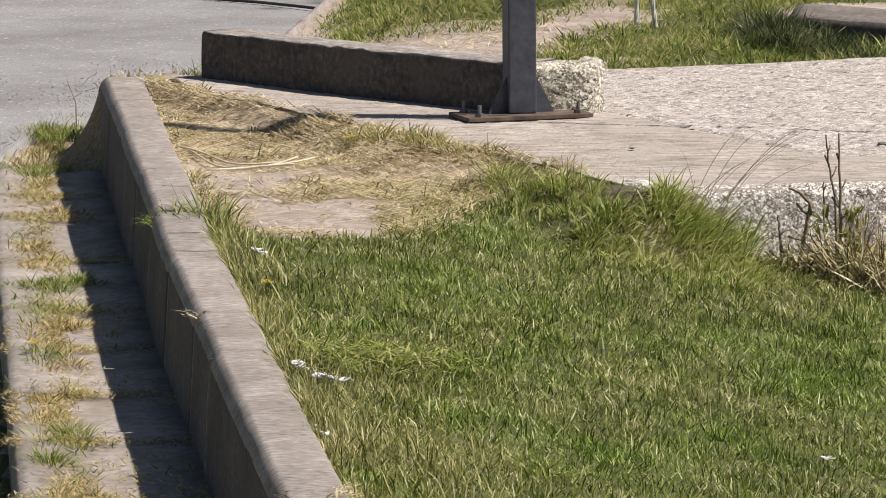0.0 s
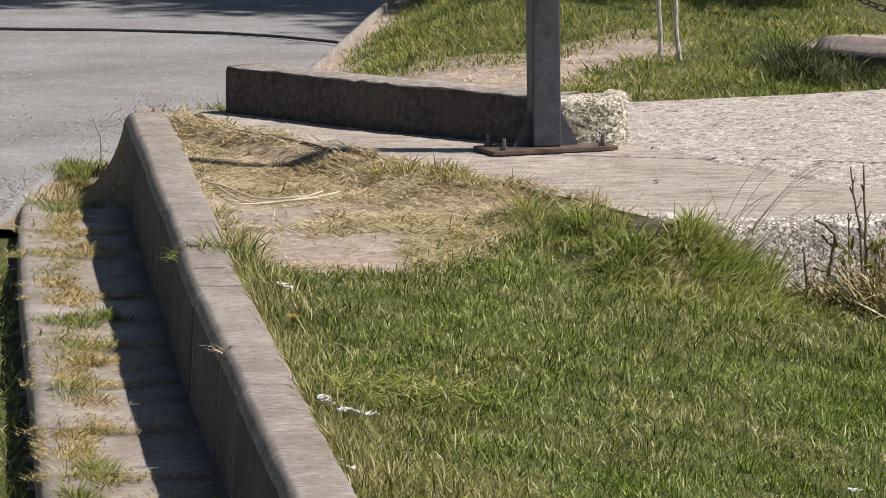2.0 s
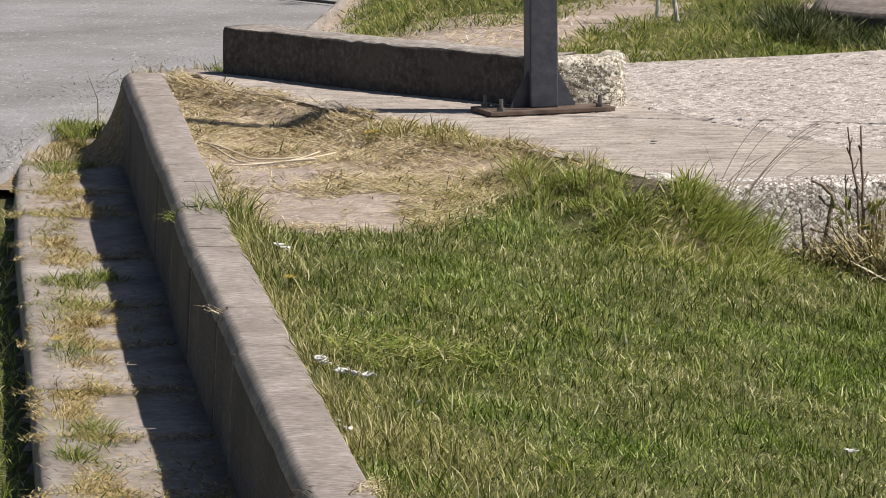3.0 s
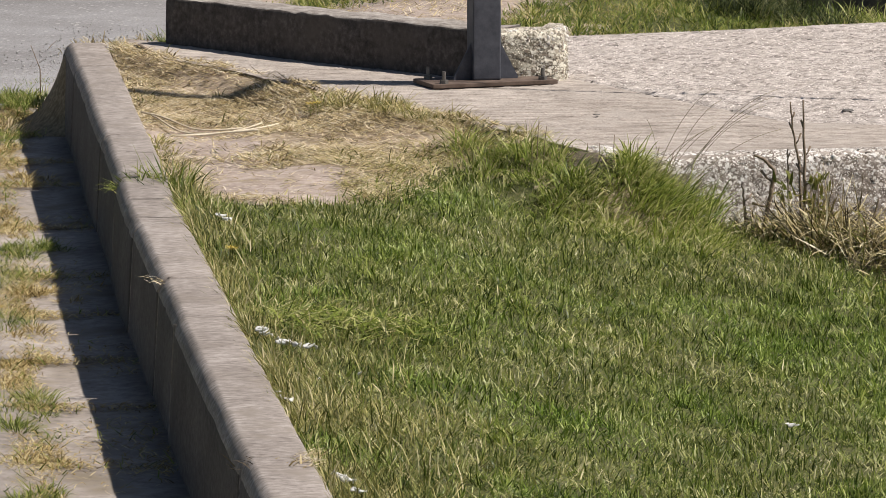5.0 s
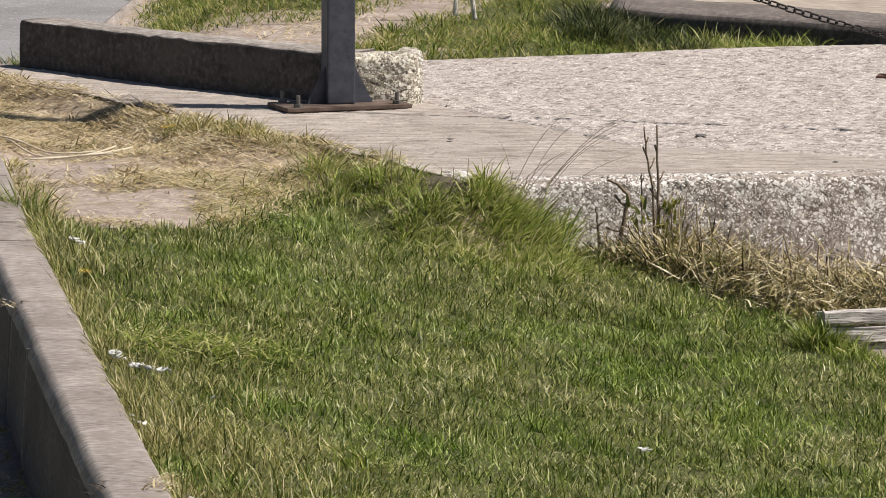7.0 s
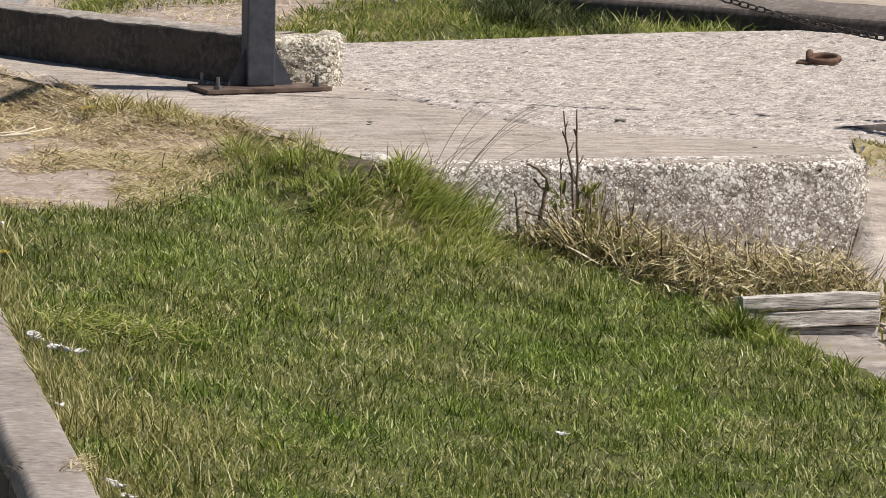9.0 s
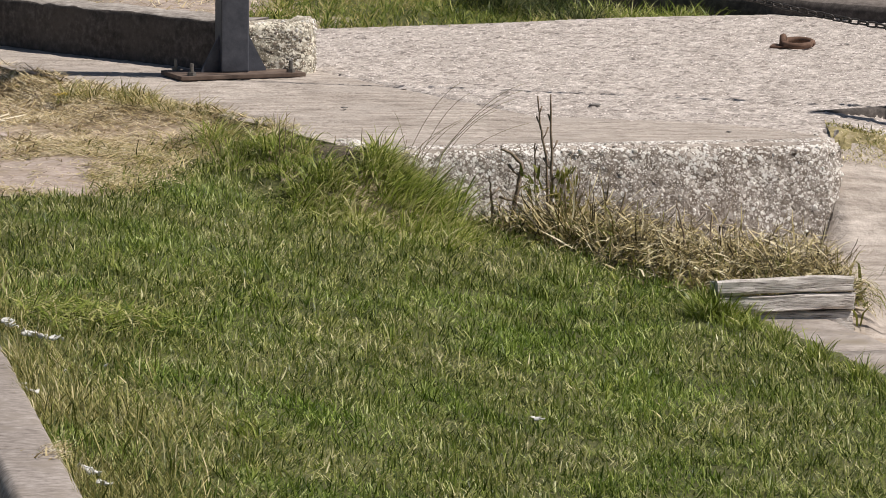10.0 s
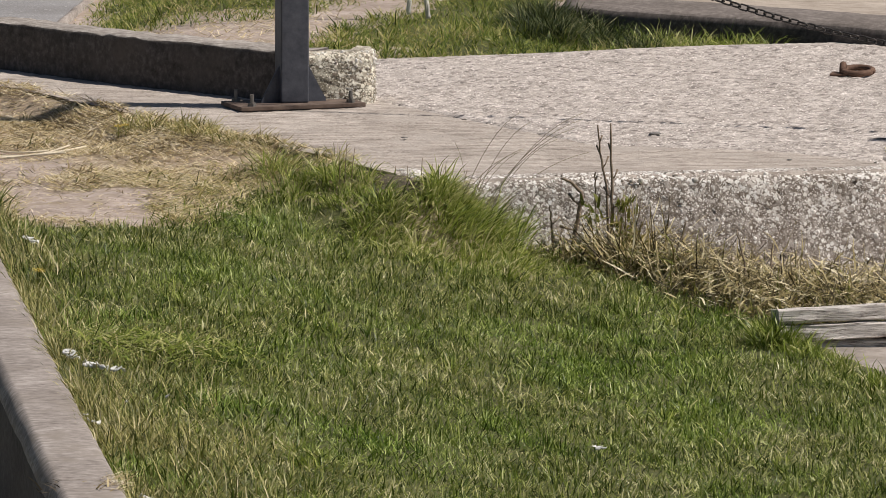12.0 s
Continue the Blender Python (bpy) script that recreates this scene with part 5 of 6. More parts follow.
x, y = scatter(210000, -1.0, 1.9, 16.5, 22.9, far_keep, 58)
n = len(x)
tall = ss(0.35, 0.7, x + 0.12 * wave(x, y, 5, 45)) * ss(19.5, 18.3, y)
ln = (0.05 + 0.012 * wave(x, y, 5, 46) + 0.02 * tall) * r.uniform(0.6, 1.45, n) * (1 - 0.55 * ss(0.9, 1.05, x) * ss(-0.45, -0.1, far_kerb_side(x, y)))
blades("rough_grass", x, y, height(x, y) - 0.004, ln * 0.66, r.uniform(0.0024, 0.0046, n), np.abs(r.normal(0.9, 0.4, n)), r.uniform(0, 2 * np.pi, n), r.uniform(0.2, 1.1, n), M_FAR, 59, "rough green grass with dry blades behind the kerb")
x, y = scatter(15000, 0.35, 1.40, 16.7, 18.6, lambda x, y: (far_green(x, y) & (far_kerb_side(x, y) < 0.0)) * np.clip(ss(0.5, 0.75, x) * ss(-0.75, -0.25, far_kerb_side(x, y) + 0.15 * wave(x, y, 7, 47)) * (0.6 + 0.4 * wave(x, y, 9, 48)), 0, 1), 161)
n = len(x)
blades("tall_grass", x, y, height(x, y) - 0.004, r.uniform(0.03, 0.075, n) * (1 - 0.55 * ss(0.9, 1.1, x) * ss(-0.3, -0.05, far_kerb_side(x, y))) * (1 - 0.3 * ss(1.2, 1.4, x)), r.uniform(0.003, 0.0055, n), np.abs(r.normal(0.4, 0.3, n)), r.uniform(0, 2 * np.pi, n), r.uniform(0.3, 1.6, n), M_FAR, 162, "tall tangled grass before the far kerb")
# Blade colours here include the shade within the tangle.
x, y = scatter(1050, 0.58, 1.02, 16.85, 18.1, lambda x, y: (y > far_edge(x) + 0.02) & (far_kerb_side(x, y) < -0.03) & (far_kerb_side(x, y) > -0.42) & (wave(x, y, 12, 168) > -0.5), 163)
clumps("dark_weeds", x, y, -0.004, 32, 0.045, 0.072, (0.0018, 0.0036), M_SHADEWEED, 164, "tangled weeds at the corner of the far kerb, coloured as in shade")
x, y = scatter(420, 0.60, 0.90, 17.3, 17.95, lambda x, y: (far_kerb_side(x, y) < -0.015) & (far_kerb_side(x, y) > -0.22) | (x < 0.735) & (x > 0.66), 171)
clumps("tall_weeds", x, y, -0.004, 24, 0.04, 0.105, (0.0018, 0.0036), M_SHADEWEED, 172, "tall weeds around the end of the far kerb, coloured as in shade", None, 0.0, 0.8)
x, y = scatter(150, 0.95, 1.40, 16.9, 17.5, lambda x, y: (y > far_edge(x) + 0.02) & (far_kerb_side(x, y) < -0.02) & (far_kerb_side(x, y) > -0.25), 169)
clumps("kerb_tussocks", x, y, -0.004, 34, 0.04, 0.085, (0.0024, 0.0045), M_BANKGREEN, 170, "fresh green tussocks before the far kerb", None, 0.0, 0.7)
x, y = scatter(1500, -0.9, 0.9, 16.7, 21.8, lambda x, y: far_green(x, y) & (far_kerb_side(x, y) < -0.05), 165)
clumps("grass_tufts", x, y, -0.004, 20, 0.04, 0.05, (0.0026, 0.0048), M_FAR, 166, "small tufts in the rough grass")
x, y = scatter(3500, -1.0, 0.3, 16.4, 18.2, lambda x, y: ((y > 16.72 - 1.05 * (x + 1.135)) & (x < 0.0)) * (0.4 + 0.6 * (wave(x, y, 9, 60) > 0.3)), 61)
n = len(x)
blades("path_straw", x, y, height(x, y) + 0.002, r.uniform(0.03, 0.07, n), r.uniform(0.003, 0.005, n), r.uniform(1.2, 1.56, n), r.uniform(0, 6.28, n), r.uniform(-0.1, 0.2, n), M_DRY, 62, "thin dry straw on the bare earth path")

# grass left of the channel
x, y = scatter(26000, -2.3, -0.8, 9.0, 15.25, lambda x, y: (x < np.interp(y, GY, GX) - 0.02) & (x > np.interp(y, GY, GX) - 0.45), 63)
n = len(x)
blades("verge_grass", x, y, height(x, y) - 0.004, r.uniform(0.025, 0.065, n), r.uniform(0.0025, 0.0045, n), np.abs(r.normal(0.7, 0.35, n)), r.uniform(0, 6.28, n), r.uniform(0.2, 1.2, n), M_BANKGREEN, 64, "green verge grass beside the drainage channel")


# weeds on the channel
def channel_mid(y):
    return np.interp(y, [9.0, 11.3, 12.2, 13.5, 14.24, 15.2, 16.0, 17.1], [-0.86, -1.12, -1.225, -1.35, -1.435, -1.56, -1.63, -1.69])


def weed_keep(x, y):
    off = np.abs(x - channel_mid(y) - 0.025 * wave(y, y * 0, 9, 65))
    lump = np.clip(0.4 + 0.8 * wave(x * 0.4, y, 7, 66), 0, 1)
    joint = np.max([np.exp(-((y - c) / 0.05) ** 2) for c in gcuts], axis=0)
    inside = (x > np.interp(y, GY, GX) + 0.03) & (x < kerb_left(y) - 0.01)
    return np.clip(ss(0.09, 0.025, off) * lump + ss(0.14, 0.06, off) * joint * 0.9 + 0.10 * inside * np.clip(wave(x, y, 6, 148), 0, 1) + 0.25 * inside * joint, 0, 1)


ly = np.linspace(9.0, 17.3, 330)
lu = np.linspace(-1, 1, 13)
LY, LU = np.meshgrid(ly, lu, indexing="ij")
LX = np.maximum(channel_mid(LY) + 0.025 * wave(LY, LY * 0, 9, 65) + 0.06 * LU, np.interp(LY, GY, GX) + 0.06)
LZ = -0.276 + 0.012 * (1 - LU ** 2) + 0.003 * wave(LX, LY, 16, 150) + 0.004 * np.random.default_rng(152).normal(size=LX.shape)
V, F = lattice(np.stack([LX, LY, LZ], -1))
put("channel_silt", quick_mesh("channel_silt", V, F, M_SILT, True), None, "brown silt and litter along the channel", "silt", kind="stuff")
x, y = scatter(480000, -2.0, -0.6, 9.0, 17.5, weed_keep, 67)
n = len(x)
zc = np.full(n, -0.262)
green = 0.06 + 0.3 * ss(0.3, 0.9, wave(x * 0.3, y, 5, 68)) > r.uniform(0, 1, n)
for nm, sel, mat_, lab in (("channel_weeds", green, M_TUSSOCK, "green weeds growing along the channel"), ("channel_straw", ~green, M_LITTER, "dry straw caught along the channel")):
    k = int(sel.sum())
    blades(nm, x[sel], y[sel], zc[sel], r.uniform(0.010, 0.032, k) * (1.25 if nm == "channel_weeds" else 1.0), r.uniform(0.0017, 0.0034, k), np.clip(r.normal(0.95 if nm == "channel_weeds" else 1.36, 0.22, k), 0.1, 1.55), r.uniform(0, 6.28, k), r.uniform(0, 0.5, k), mat_, 69, lab)


CLUMPS = ((-1.70, 17.5, 0), (-1.68, 16.64, 1), (-1.63, 16.1, 0), (-1.61, 15.76, 1), (-1.52, 15.15, 1), (-1.44, 15.08, 1), (-1.46, 14.42, 1), (-1.42, 14.0, 1), (-1.39, 13.62, 0), (-1.32, 13.64, 0), (-1.27, 13.68, 0), (-1.26, 12.95, 1), (-1.19, 12.86, 1), (-1.29, 12.76, 1), (-1.25, 12.4, 0), (-1.18, 12.31, 1), (-1.15, 11.82, 1), (-1.15, 11.58, 1), (-1.09, 11.32, 0), (-1.09, 11.08, 0), (-1.02, 10.6, 1), (-0.98, 10.2, 0))
cr = np.random.default_rng(690)
for dry, nm, mat_, lab in ((0, "green_clumps", M_TUSSOCK, "green weed clumps growing on the channel"), (1, "straw_clumps", M_LITTER, "golden dry straw clumps on the channel")):
    cc = np.array([(a, b) for a, b, k in CLUMPS if k == dry])
    cc = np.concatenate([cc + cr.normal(0, 1, cc.shape) * (0.030, 0.06) for _ in range(7)])
    clumps(nm, cc[:, 0], cc[:, 1], np.full(len(cc), -0.263), 46, 0.036, 0.028 if dry else 0.036, (0.0016, 0.0032), mat_, 691 + dry, lab, None, 0.0, 1.35 if dry else 1.0)


def tuft(name, x, y, z, count, ln, spread, mat_, seed, label, lean=0.6, az=None):
    r = np.random.default_rng(seed)
    px, py = x + r.normal(0, spread, count), y + r.normal(0, spread * 2.0, count)
    a = r.uniform(0, 6.28, count) if az is None else r.normal(az, 0.7, count)
    ob = blades(name, px, py, np.full(count, z), ln * r.uniform(0.5, 1.3, count), r.uniform(0.0022, 0.004, count), np.abs(r.normal(lean, 0.3, count)), a, r.uniform(0.2, 1.1, count), mat_, seed, label)
    return ob


tuft("kerb_tuft", -0.965, 13.12, -0.01, 90, 0.06, 0.022, M_TUSSOCK, 71, "small green grass tuft in a kerb joint", 0.9)
tuft("kerb_tuft", -1.02, 13.11, -0.03, 60, 0.06, 0.012, M_TUSSOCK, 72, "small green grass tuft in a kerb joint", 1.0, 3.3)
tuft("kerb_tuft", -0.89, 13.05, -0.03, 130, 0.09, 0.025, M_TUSSOCK, 73, "small green grass tuft beside the kerb", 0.6)
tuft("kerb_tuft", -0.80, 11.38, -0.01, 14, 0.05, 0.012, M_DRY, 74, "few dry blades in a kerb joint", 1.2, 3.3)
r3 = np.random.default_rng(745)
n = 9
blades("kerb_weed", -0.925 + r3.normal(0, 0.012, n), 13.10 + r3.normal(0, 0.02, n), np.full(n, -0.02), r3.uniform(0.06, 0.13, n), r3.uniform(0.004, 0.007, n), np.abs(r3.normal(0.6, 0.2, n)), r3.normal(3.0, 0.5, n), r3.uniform(-0.2, 0.4, n), M_TUSSOCK, 746, "dark green broad-bladed weed in a kerb joint")
tuft("kerb_tuft", -0.405, 9.18, -0.002, 90, 0.035, 0.022, M_DRY, 75, "few dry blades in a kerb joint", 1.35, 0.2)
tuft("kerb_tuft", -0.50, 9.16, -0.01, 10, 0.05, 0.014, M_STEMS, 76, "few dark blades on the kerb", 1.1, 2.6)
for k, (xx, yy, ct, l) in enumerate(((-1.36, 16.5, 160, 0.05), (-1.22, 16.55, 130, 0.05), (-1.13, 16.55, 160, 0.07), (-1.62, 17.35, 300, 0.055), (-1.67, 16.92, 420, 0.05), (-1.60, 16.72, 340, 0.045), (-1.55, 16.55, 200, 0.04), (-1.66, 16.3, 300, 0.035))):
    tuft("road_tuft", xx, yy, -0.03 if k < 3 else (-0.26, -0.235, -0.225, -0.205, -0.25)[k - 3], ct, l, 0.04, M_TUSSOCK if k in (2, 3, 4, 5, 6) else M_DRY, 80 + k, "grass tuft at the road's end of the channel")


for k, (xx, yy) in enumerate(((1.00, 12.10), (1.03, 12.03), (1.06, 11.92), (1.11, 11.75), (1.17, 11.5), (1.24, 11.25), (1.31, 11.0), (0.98, 12.2), (1.015, 12.09), (1.03, 12.07), (0.985, 12.14), (0.995, 12.11), (1.00, 12.18), (0.97, 12.12))):
    tuft("edge_tuft", xx, yy, -0.215, 120, 0.058, 0.018, M_BANKGREEN, 95 + k, "green grass tuft leaning over the concrete edging", 0.5)


for k, (xx, yy) in enumerate(((0.985, 12.07), (1.005, 12.06), (0.97, 12.09))):
    tuft("edge_tuft", xx, yy, -0.215, 130, 0.085, 0.014, M_BANKGREEN, 125 + k, "tall green grass tuft at the timber's end", 0.4)
tuft("corner_tussock", 0.31, 13.37, -0.10, 420, 0.10, 0.045, M_BANKGREEN, 110, "long green grass tussock at the slab's corner", 0.75, 0.1)
tuft("corner_tussock", 0.25, 13.38, -0.055, 260, 0.05, 0.035, M_BANKGREEN, 112, "long green grass tussock at the slab's corner", 0.75, -0.2)
tuft("corner_tussock", 0.40, 13.40, -0.13, 260, 0.09, 0.04, M_BANKGREEN, 111, "long green grass tussock at the slab's corner", 0.75, 0.3)


x, y = scatter(2600, 1.45, 1.9, 13.86, 14.12, lambda x, y: 0.35 + 0.65 * (wave(x, y, 16, 180) > 0), 181)
n = len(x)
blades("moss_grass", x, y, ramp_z(y) - drop_right(x) + 0.004, r.uniform(0.006, 0.018, n), r.uniform(0.0018, 0.0034, n), np.abs(r.normal(1.0, 0.4, n)), r.uniform(0, 6.28, n), r.uniform(0, 1, n), M_MAT, 182, "short yellowed grass in the moss by the slab's end")

# ---- dead weeds before the slab ----
def weed_band(x, y):
    c = np.interp(x, [0.5, 0.75, 1.0, 1.3, 1.45], [13.50, 13.30, 12.82, 12.52, 12.6])
    return ((x > 0.5) & (x < 1.34)) * np.exp(-((y - c) / (0.10 + 0.26 * ss(0.5, 1.0, x))) ** 2) * ss(0.45, 0.7, x) * (0.6 + 0.4 * ss(0.8, 1.1, x))


x, y = scatter(23000, 0.45, 1.45, 12.24, 13.75, weed_band, 90)
n = len(x)
zz = np.minimum(height(x, y), -0.17)
bush = np.exp(-((x - 0.70) / 0.09) ** 2)
ribbons("dead_weeds", x, y, zz + 0.075 * r.uniform(0, 1, n) ** 1.5 * ss(0.6, 0.85, x), r.uniform(0.05, 0.15, n) * (0.9 + 0.7 * bush - 0.15 * ss(0.9, 1.0, x)), r.uniform(0.0028, 0.0066, n), np.clip(r.normal(1.38, 0.32, n) - 0.35 * bush, 0.2, 2.1), r.normal(0, 0.75, n) + np.pi * (r.uniform(0, 1, n) > 0.5), r.uniform(-0.9, 1.6, n), M_WEED, 91, "tangled straw-coloured dead weeds before the slab")
x, y = scatter(4800, 0.45, 1.45, 12.24, 13.75, weed_band, 92)
n = len(x)
ribbons("weed_leaves", x, y, np.minimum(height(x, y), -0.2), r.uniform(0.04, 0.11, n) * (1 + 0.6 * np.exp(-((x - 0.71) / 0.09) ** 2)), r.uniform(0.003, 0.007, n), np.abs(r.normal(0.75, 0.4, n)), r.uniform(0, 6.28, n), r.uniform(0.3, 2.2, n), M_LEAF, 93, "green leaves among the dead weeds")


r = np.random.default_rng(910)
n = 1300
x = np.r_[r.normal(0.72, 0.08, 420), r.uniform(0.8, 1.32, 740), np.clip(r.normal(1.325, 0.02, 140), 1.2, 1.36)]
y = np.maximum(np.interp(x, [0.5, 0.75, 1.0, 1.3, 1.45], [13.46, 13.28, 12.80, 12.40, 12.40]) + r.normal(0, 0.07, n), 12.26)
ribbons("arching_weeds", x, y, np.minimum(height(x, y), -0.17), r.uniform(0.11, 0.25, n) * np.where(x < 0.85, 1.0, 0.66), r.uniform(0.003, 0.0065, n), np.abs(r.normal(0.95, 0.4, n)), r.normal(0, 0.9, n) + np.pi * (r.uniform(0, 1, n) > 0.5), r.uniform(0.6, 2.8, n), M_WEED, 911, "long arching pale dead weed leaves before the slab")
q = np.random.default_rng(917)
n = 170
x = np.r_[q.normal(0.74, 0.09, 80), q.uniform(0.8, 1.25, 90)]
y = np.interp(x, [0.5, 0.75, 1.0, 1.3, 1.45], [13.40, 13.20, 12.74, 12.36, 12.36]) + q.normal(0, 0.06, n)
wide = q.uniform(0, 1, n) < 0.55
for nm, sel, mat_, lab in (("broad_weeds", wide, M_LEAF, "broad green weed leaves bending before the slab"), ("withered_leaves", ~wide, M_WEED, "broad withered tan leaves bending before the slab")):
    k = int(sel.sum())
    ribbons(nm, x[sel], np.maximum(y[sel], 12.27), np.minimum(height(x[sel], y[sel]), -0.16), q.uniform(0.10, 0.20, k) * np.where(x[sel] < 0.85, 1.0, 0.8), q.uniform(0.006, 0.011, k), np.abs(q.normal(0.45, 0.3, k)), q.normal(0, 0.9, k) + np.pi * (q.uniform(0, 1, k) > 0.5), q.uniform(1.0, 2.8, k), mat_, 918, lab)
q = np.random.default_rng(915)
n = 46
ribbons("drooping_weeds", q.normal(1.335, 0.022, n), q.normal(12.5, 0.12, n), np.full(n, -0.25), q.uniform(0.10, 0.2, n), q.uniform(0.005, 0.010, n), np.abs(q.normal(0.25, 0.2, n)), q.normal(-0.2, 0.9, n), q.uniform(1.0, 3.2, n), M_LEAF, 916, "green weeds drooping at the end of the timber")
for k, (xx, yy, zz, ct, sp) in enumerate(((0.715, 13.40, -0.06, 26, 0.010), (0.71, 13.38, -0.11, 40, 0.016), (0.64, 13.40, -0.09, 26, 0.014), (0.735, 13.37, -0.15, 30, 0.016))):
    a = np.random.default_rng(920 + k)
    blades("green_shoots", xx + a.normal(0, sp, ct), yy + a.normal(0, sp, ct), zz + a.normal(0, sp, ct), a.uniform(0.018, 0.035, ct), a.uniform(0.007, 0.012, ct), a.uniform(0, 1.4, ct), a.uniform(0, 6.28, ct), a.uniform(0, 1, ct), M_LEAF, 930 + k, "small green leaf shoots on the dead weeds")


def stalk(pts, r0, r1, twigs, label):
    """A dead upright stalk with short side twigs."""
    ob = put("dead_stalk", None, label=label, category="plant", group="dead stalks before the slab")
    p = np.array(pts, float)
    s = np.linspace(0, 1, 16)
    q = np.stack([np.interp(s, np.linspace(0, 1, len(p)), p[:, i]) for i in range(3)], 1)
    q[1:-1] += rng.normal(0, 0.0012, (14, 3))
    V, F = tube_arrays(q, np.linspace(r0, r1, 16), 6)
    put("stem", mesh_of("stem", V, F, M_STEM), ob)
    for f, dx, dz in twigs:
        i = int(f * 15)
        a = q[i]
        t = np.array([a, a + [dx * 0.5, 0.0, dz * 0.35], a + [dx, 0.005, dz]])
        V, F = tube_arrays(t, [r1 * 1.1, r1 * 0.9, r1 * 1.4], 5)
        put("twig", mesh_of("twig", V, F, M_STEM), ob)


stalk([(0.685, 13.42, -0.23), (0.688, 13.42, -0.02), (0.682, 13.42, 0.155)], 0.0055, 0.0022, [(0.45, 0.03, 0.03), (0.5, -0.02, 0.03), (0.62, 0.014, 0.025), (0.3, 0.02, 0.05), (0.85, -0.006, 0.02)], "tall thin dead weed stalk before the slab")
stalk([(0.683, 13.43, -0.2), (0.675, 13.43, -0.02), (0.657, 13.43, 0.08), (0.650, 13.43, 0.15)], 0.004, 0.002, [(0.7, -0.008, 0.02), (0.8, 0.006, 0.015), (0.55, 0.015, 0.03)], "tall thin dead weed stalk before the slab")
stalk([(0.66, 13.43, -0.22), (0.645, 13.43, -0.05), (0.645, 13.43, 0.03)], 0.003, 0.0018, [(0.9, 0.004, 0.01)], "short thin dead weed stalk before the slab")
stalk([(0.58, 13.46, -0.22), (0.60, 13.46, -0.10), (0.615, 13.46, -0.03), (0.585, 13.46, 0.0), (0.56, 13.46, 0.01)], 0.007, 0.003, [(0.4, -0.03, 0.03), (0.2, -0.04, 0.01)], "curled brown dead weed stalk before the slab")
stalk([(0.545, 13.45, -0.22), (0.535, 13.45, -0.12), (0.53, 13.45, -0.06)], 0.004, 0.002, [(0.6, 0.02, 0.02)], "short thin dead weed stalk before the slab")
for k in range(6):
    a = np.random.default_rng(200 + k)
    xx = a.uniform(0.55, 1.05)
    yy = np.interp(xx, [0.5, 0.75, 1.0, 1.3], [13.48, 13.3, 12.9, 12.7])
    d = a.uniform(-0.07, 0.07)
    stalk([(xx, yy, -0.22), (xx + d * 0.4, yy, -0.15), (xx + d, yy, a.uniform(-0.12, -0.03))], 0.0035, 0.0016, [(0.7, d * 0.3, 0.02)], "short thin dead weed stalk before the slab")

# arching seed stems at the slab's corner
arch = put("seed_grass", None, label="long thin arching dry seed stems", category="grass")
for k in range(11):
    a = np.random.default_rng(120 + k)
    bx, by = 0.33 + a.normal(0, 0.035), 13.45 + a.normal(0, 0.03)
    reach, tall = a.uniform(0.13, 0.30), a.uniform(0.08, 0.22)
    if k == 10:
        reach, tall = -0.05, 0.12
    s = np.linspace(0, 1, 12)
    pts = np.stack([bx + reach * s ** 1.3, by + 0 * s, -0.16 + (tall + 0.14) * (s - 0.25 * s ** 3) / 0.75], 1)
    V, F = tube_arrays(pts, np.linspace(0.001, 0.0005, 12), 4)
    put("stem", mesh_of("stem", V, F, M_SEED), arch)
dark_stems = put("dark_stems", None, label="short dark dead grass stems on the bank", category="grass")
for k, (bx, top, d) in enumerate(((0.20, 0.06, 0.006), (0.23, 0.045, 0.002), (0.258, 0.04, 0.008), (0.30, 0.03, 0.02), (0.33, 0.022, 0.03), (0.166, 0.04, 0.002), (-0.004, 0.075, 0.0), (0.006, 0.085, 0.008), (0.02, 0.07, 0.014), (0.10, 0.02, 0.0), (0.135, 0.025, 0.004), (0.285, 0.0, -0.01))):
    a = np.random.default_rng(140 + k)
    s = np.linspace(0, 1, 6)
    pts = np.stack([bx + d * s ** 1.5, 13.60 - 0.12 * (bx > 0.15) + 0 * s, -0.10 + (top + 0.10) * s], 1)
    V, F = tube_arrays(pts, np.linspace(0.0019, 0.0009, 6), 4)
    put("stem", mesh_of("stem", V, F, M_STEM), dark_stems)

# long straws in the hollow
twig = put("twig", None, label="dark crooked twig lying on the concrete strip", category="twig")
V, F = tube_arrays([(-1.222, 16.235, 0.008), (-1.20, 16.20, 0.012), (-1.185, 16.15, 0.010), (-1.172, 16.13, 0.006)], [0.005, 0.0075, 0.007, 0.004], 6)
put("bark", mesh_of("bark", V, F, M_STEM), twig)
V, F = tube_arrays([(-1.583, 17.0, -0.26), (-1.583, 17.0, -0.142), (-1.612, 17.0, -0.065)], [0.0022, 0.0018, 0.001], 5)
tagged(put("grass_stalk", mesh_of("grass_stalk", V, F, M_STEM)), "single thin dry stalk by the kerb's end", "plant")
straws = put("fallen_straws", None, label="long pale fallen straws on the dry grass", category="straw")
for k, (xa, ya, xb, yb, sag) in enumerate(((-1.06, 14.72, -0.75, 14.58, -0.25), (-1.10, 14.85, -0.80, 14.50, -0.12), (-0.98, 14.3, -0.70, 14.52, -0.05), (-0.9, 14.28, -0.74, 14.22, 0.0))):
    s = np.linspace(0, 1, 14)
    px, py = xa + (xb - xa) * s, ya + (yb - ya) * s + sag * 4 * s * (1 - s)
    V, F = tube_arrays(np.stack([px, py, height(px, py) + 0.016 + 0.01 * s], 1), np.full(14, 0.003), 5)
    put("straw", mesh_of("straw", V, F, M_STRAW), straws)


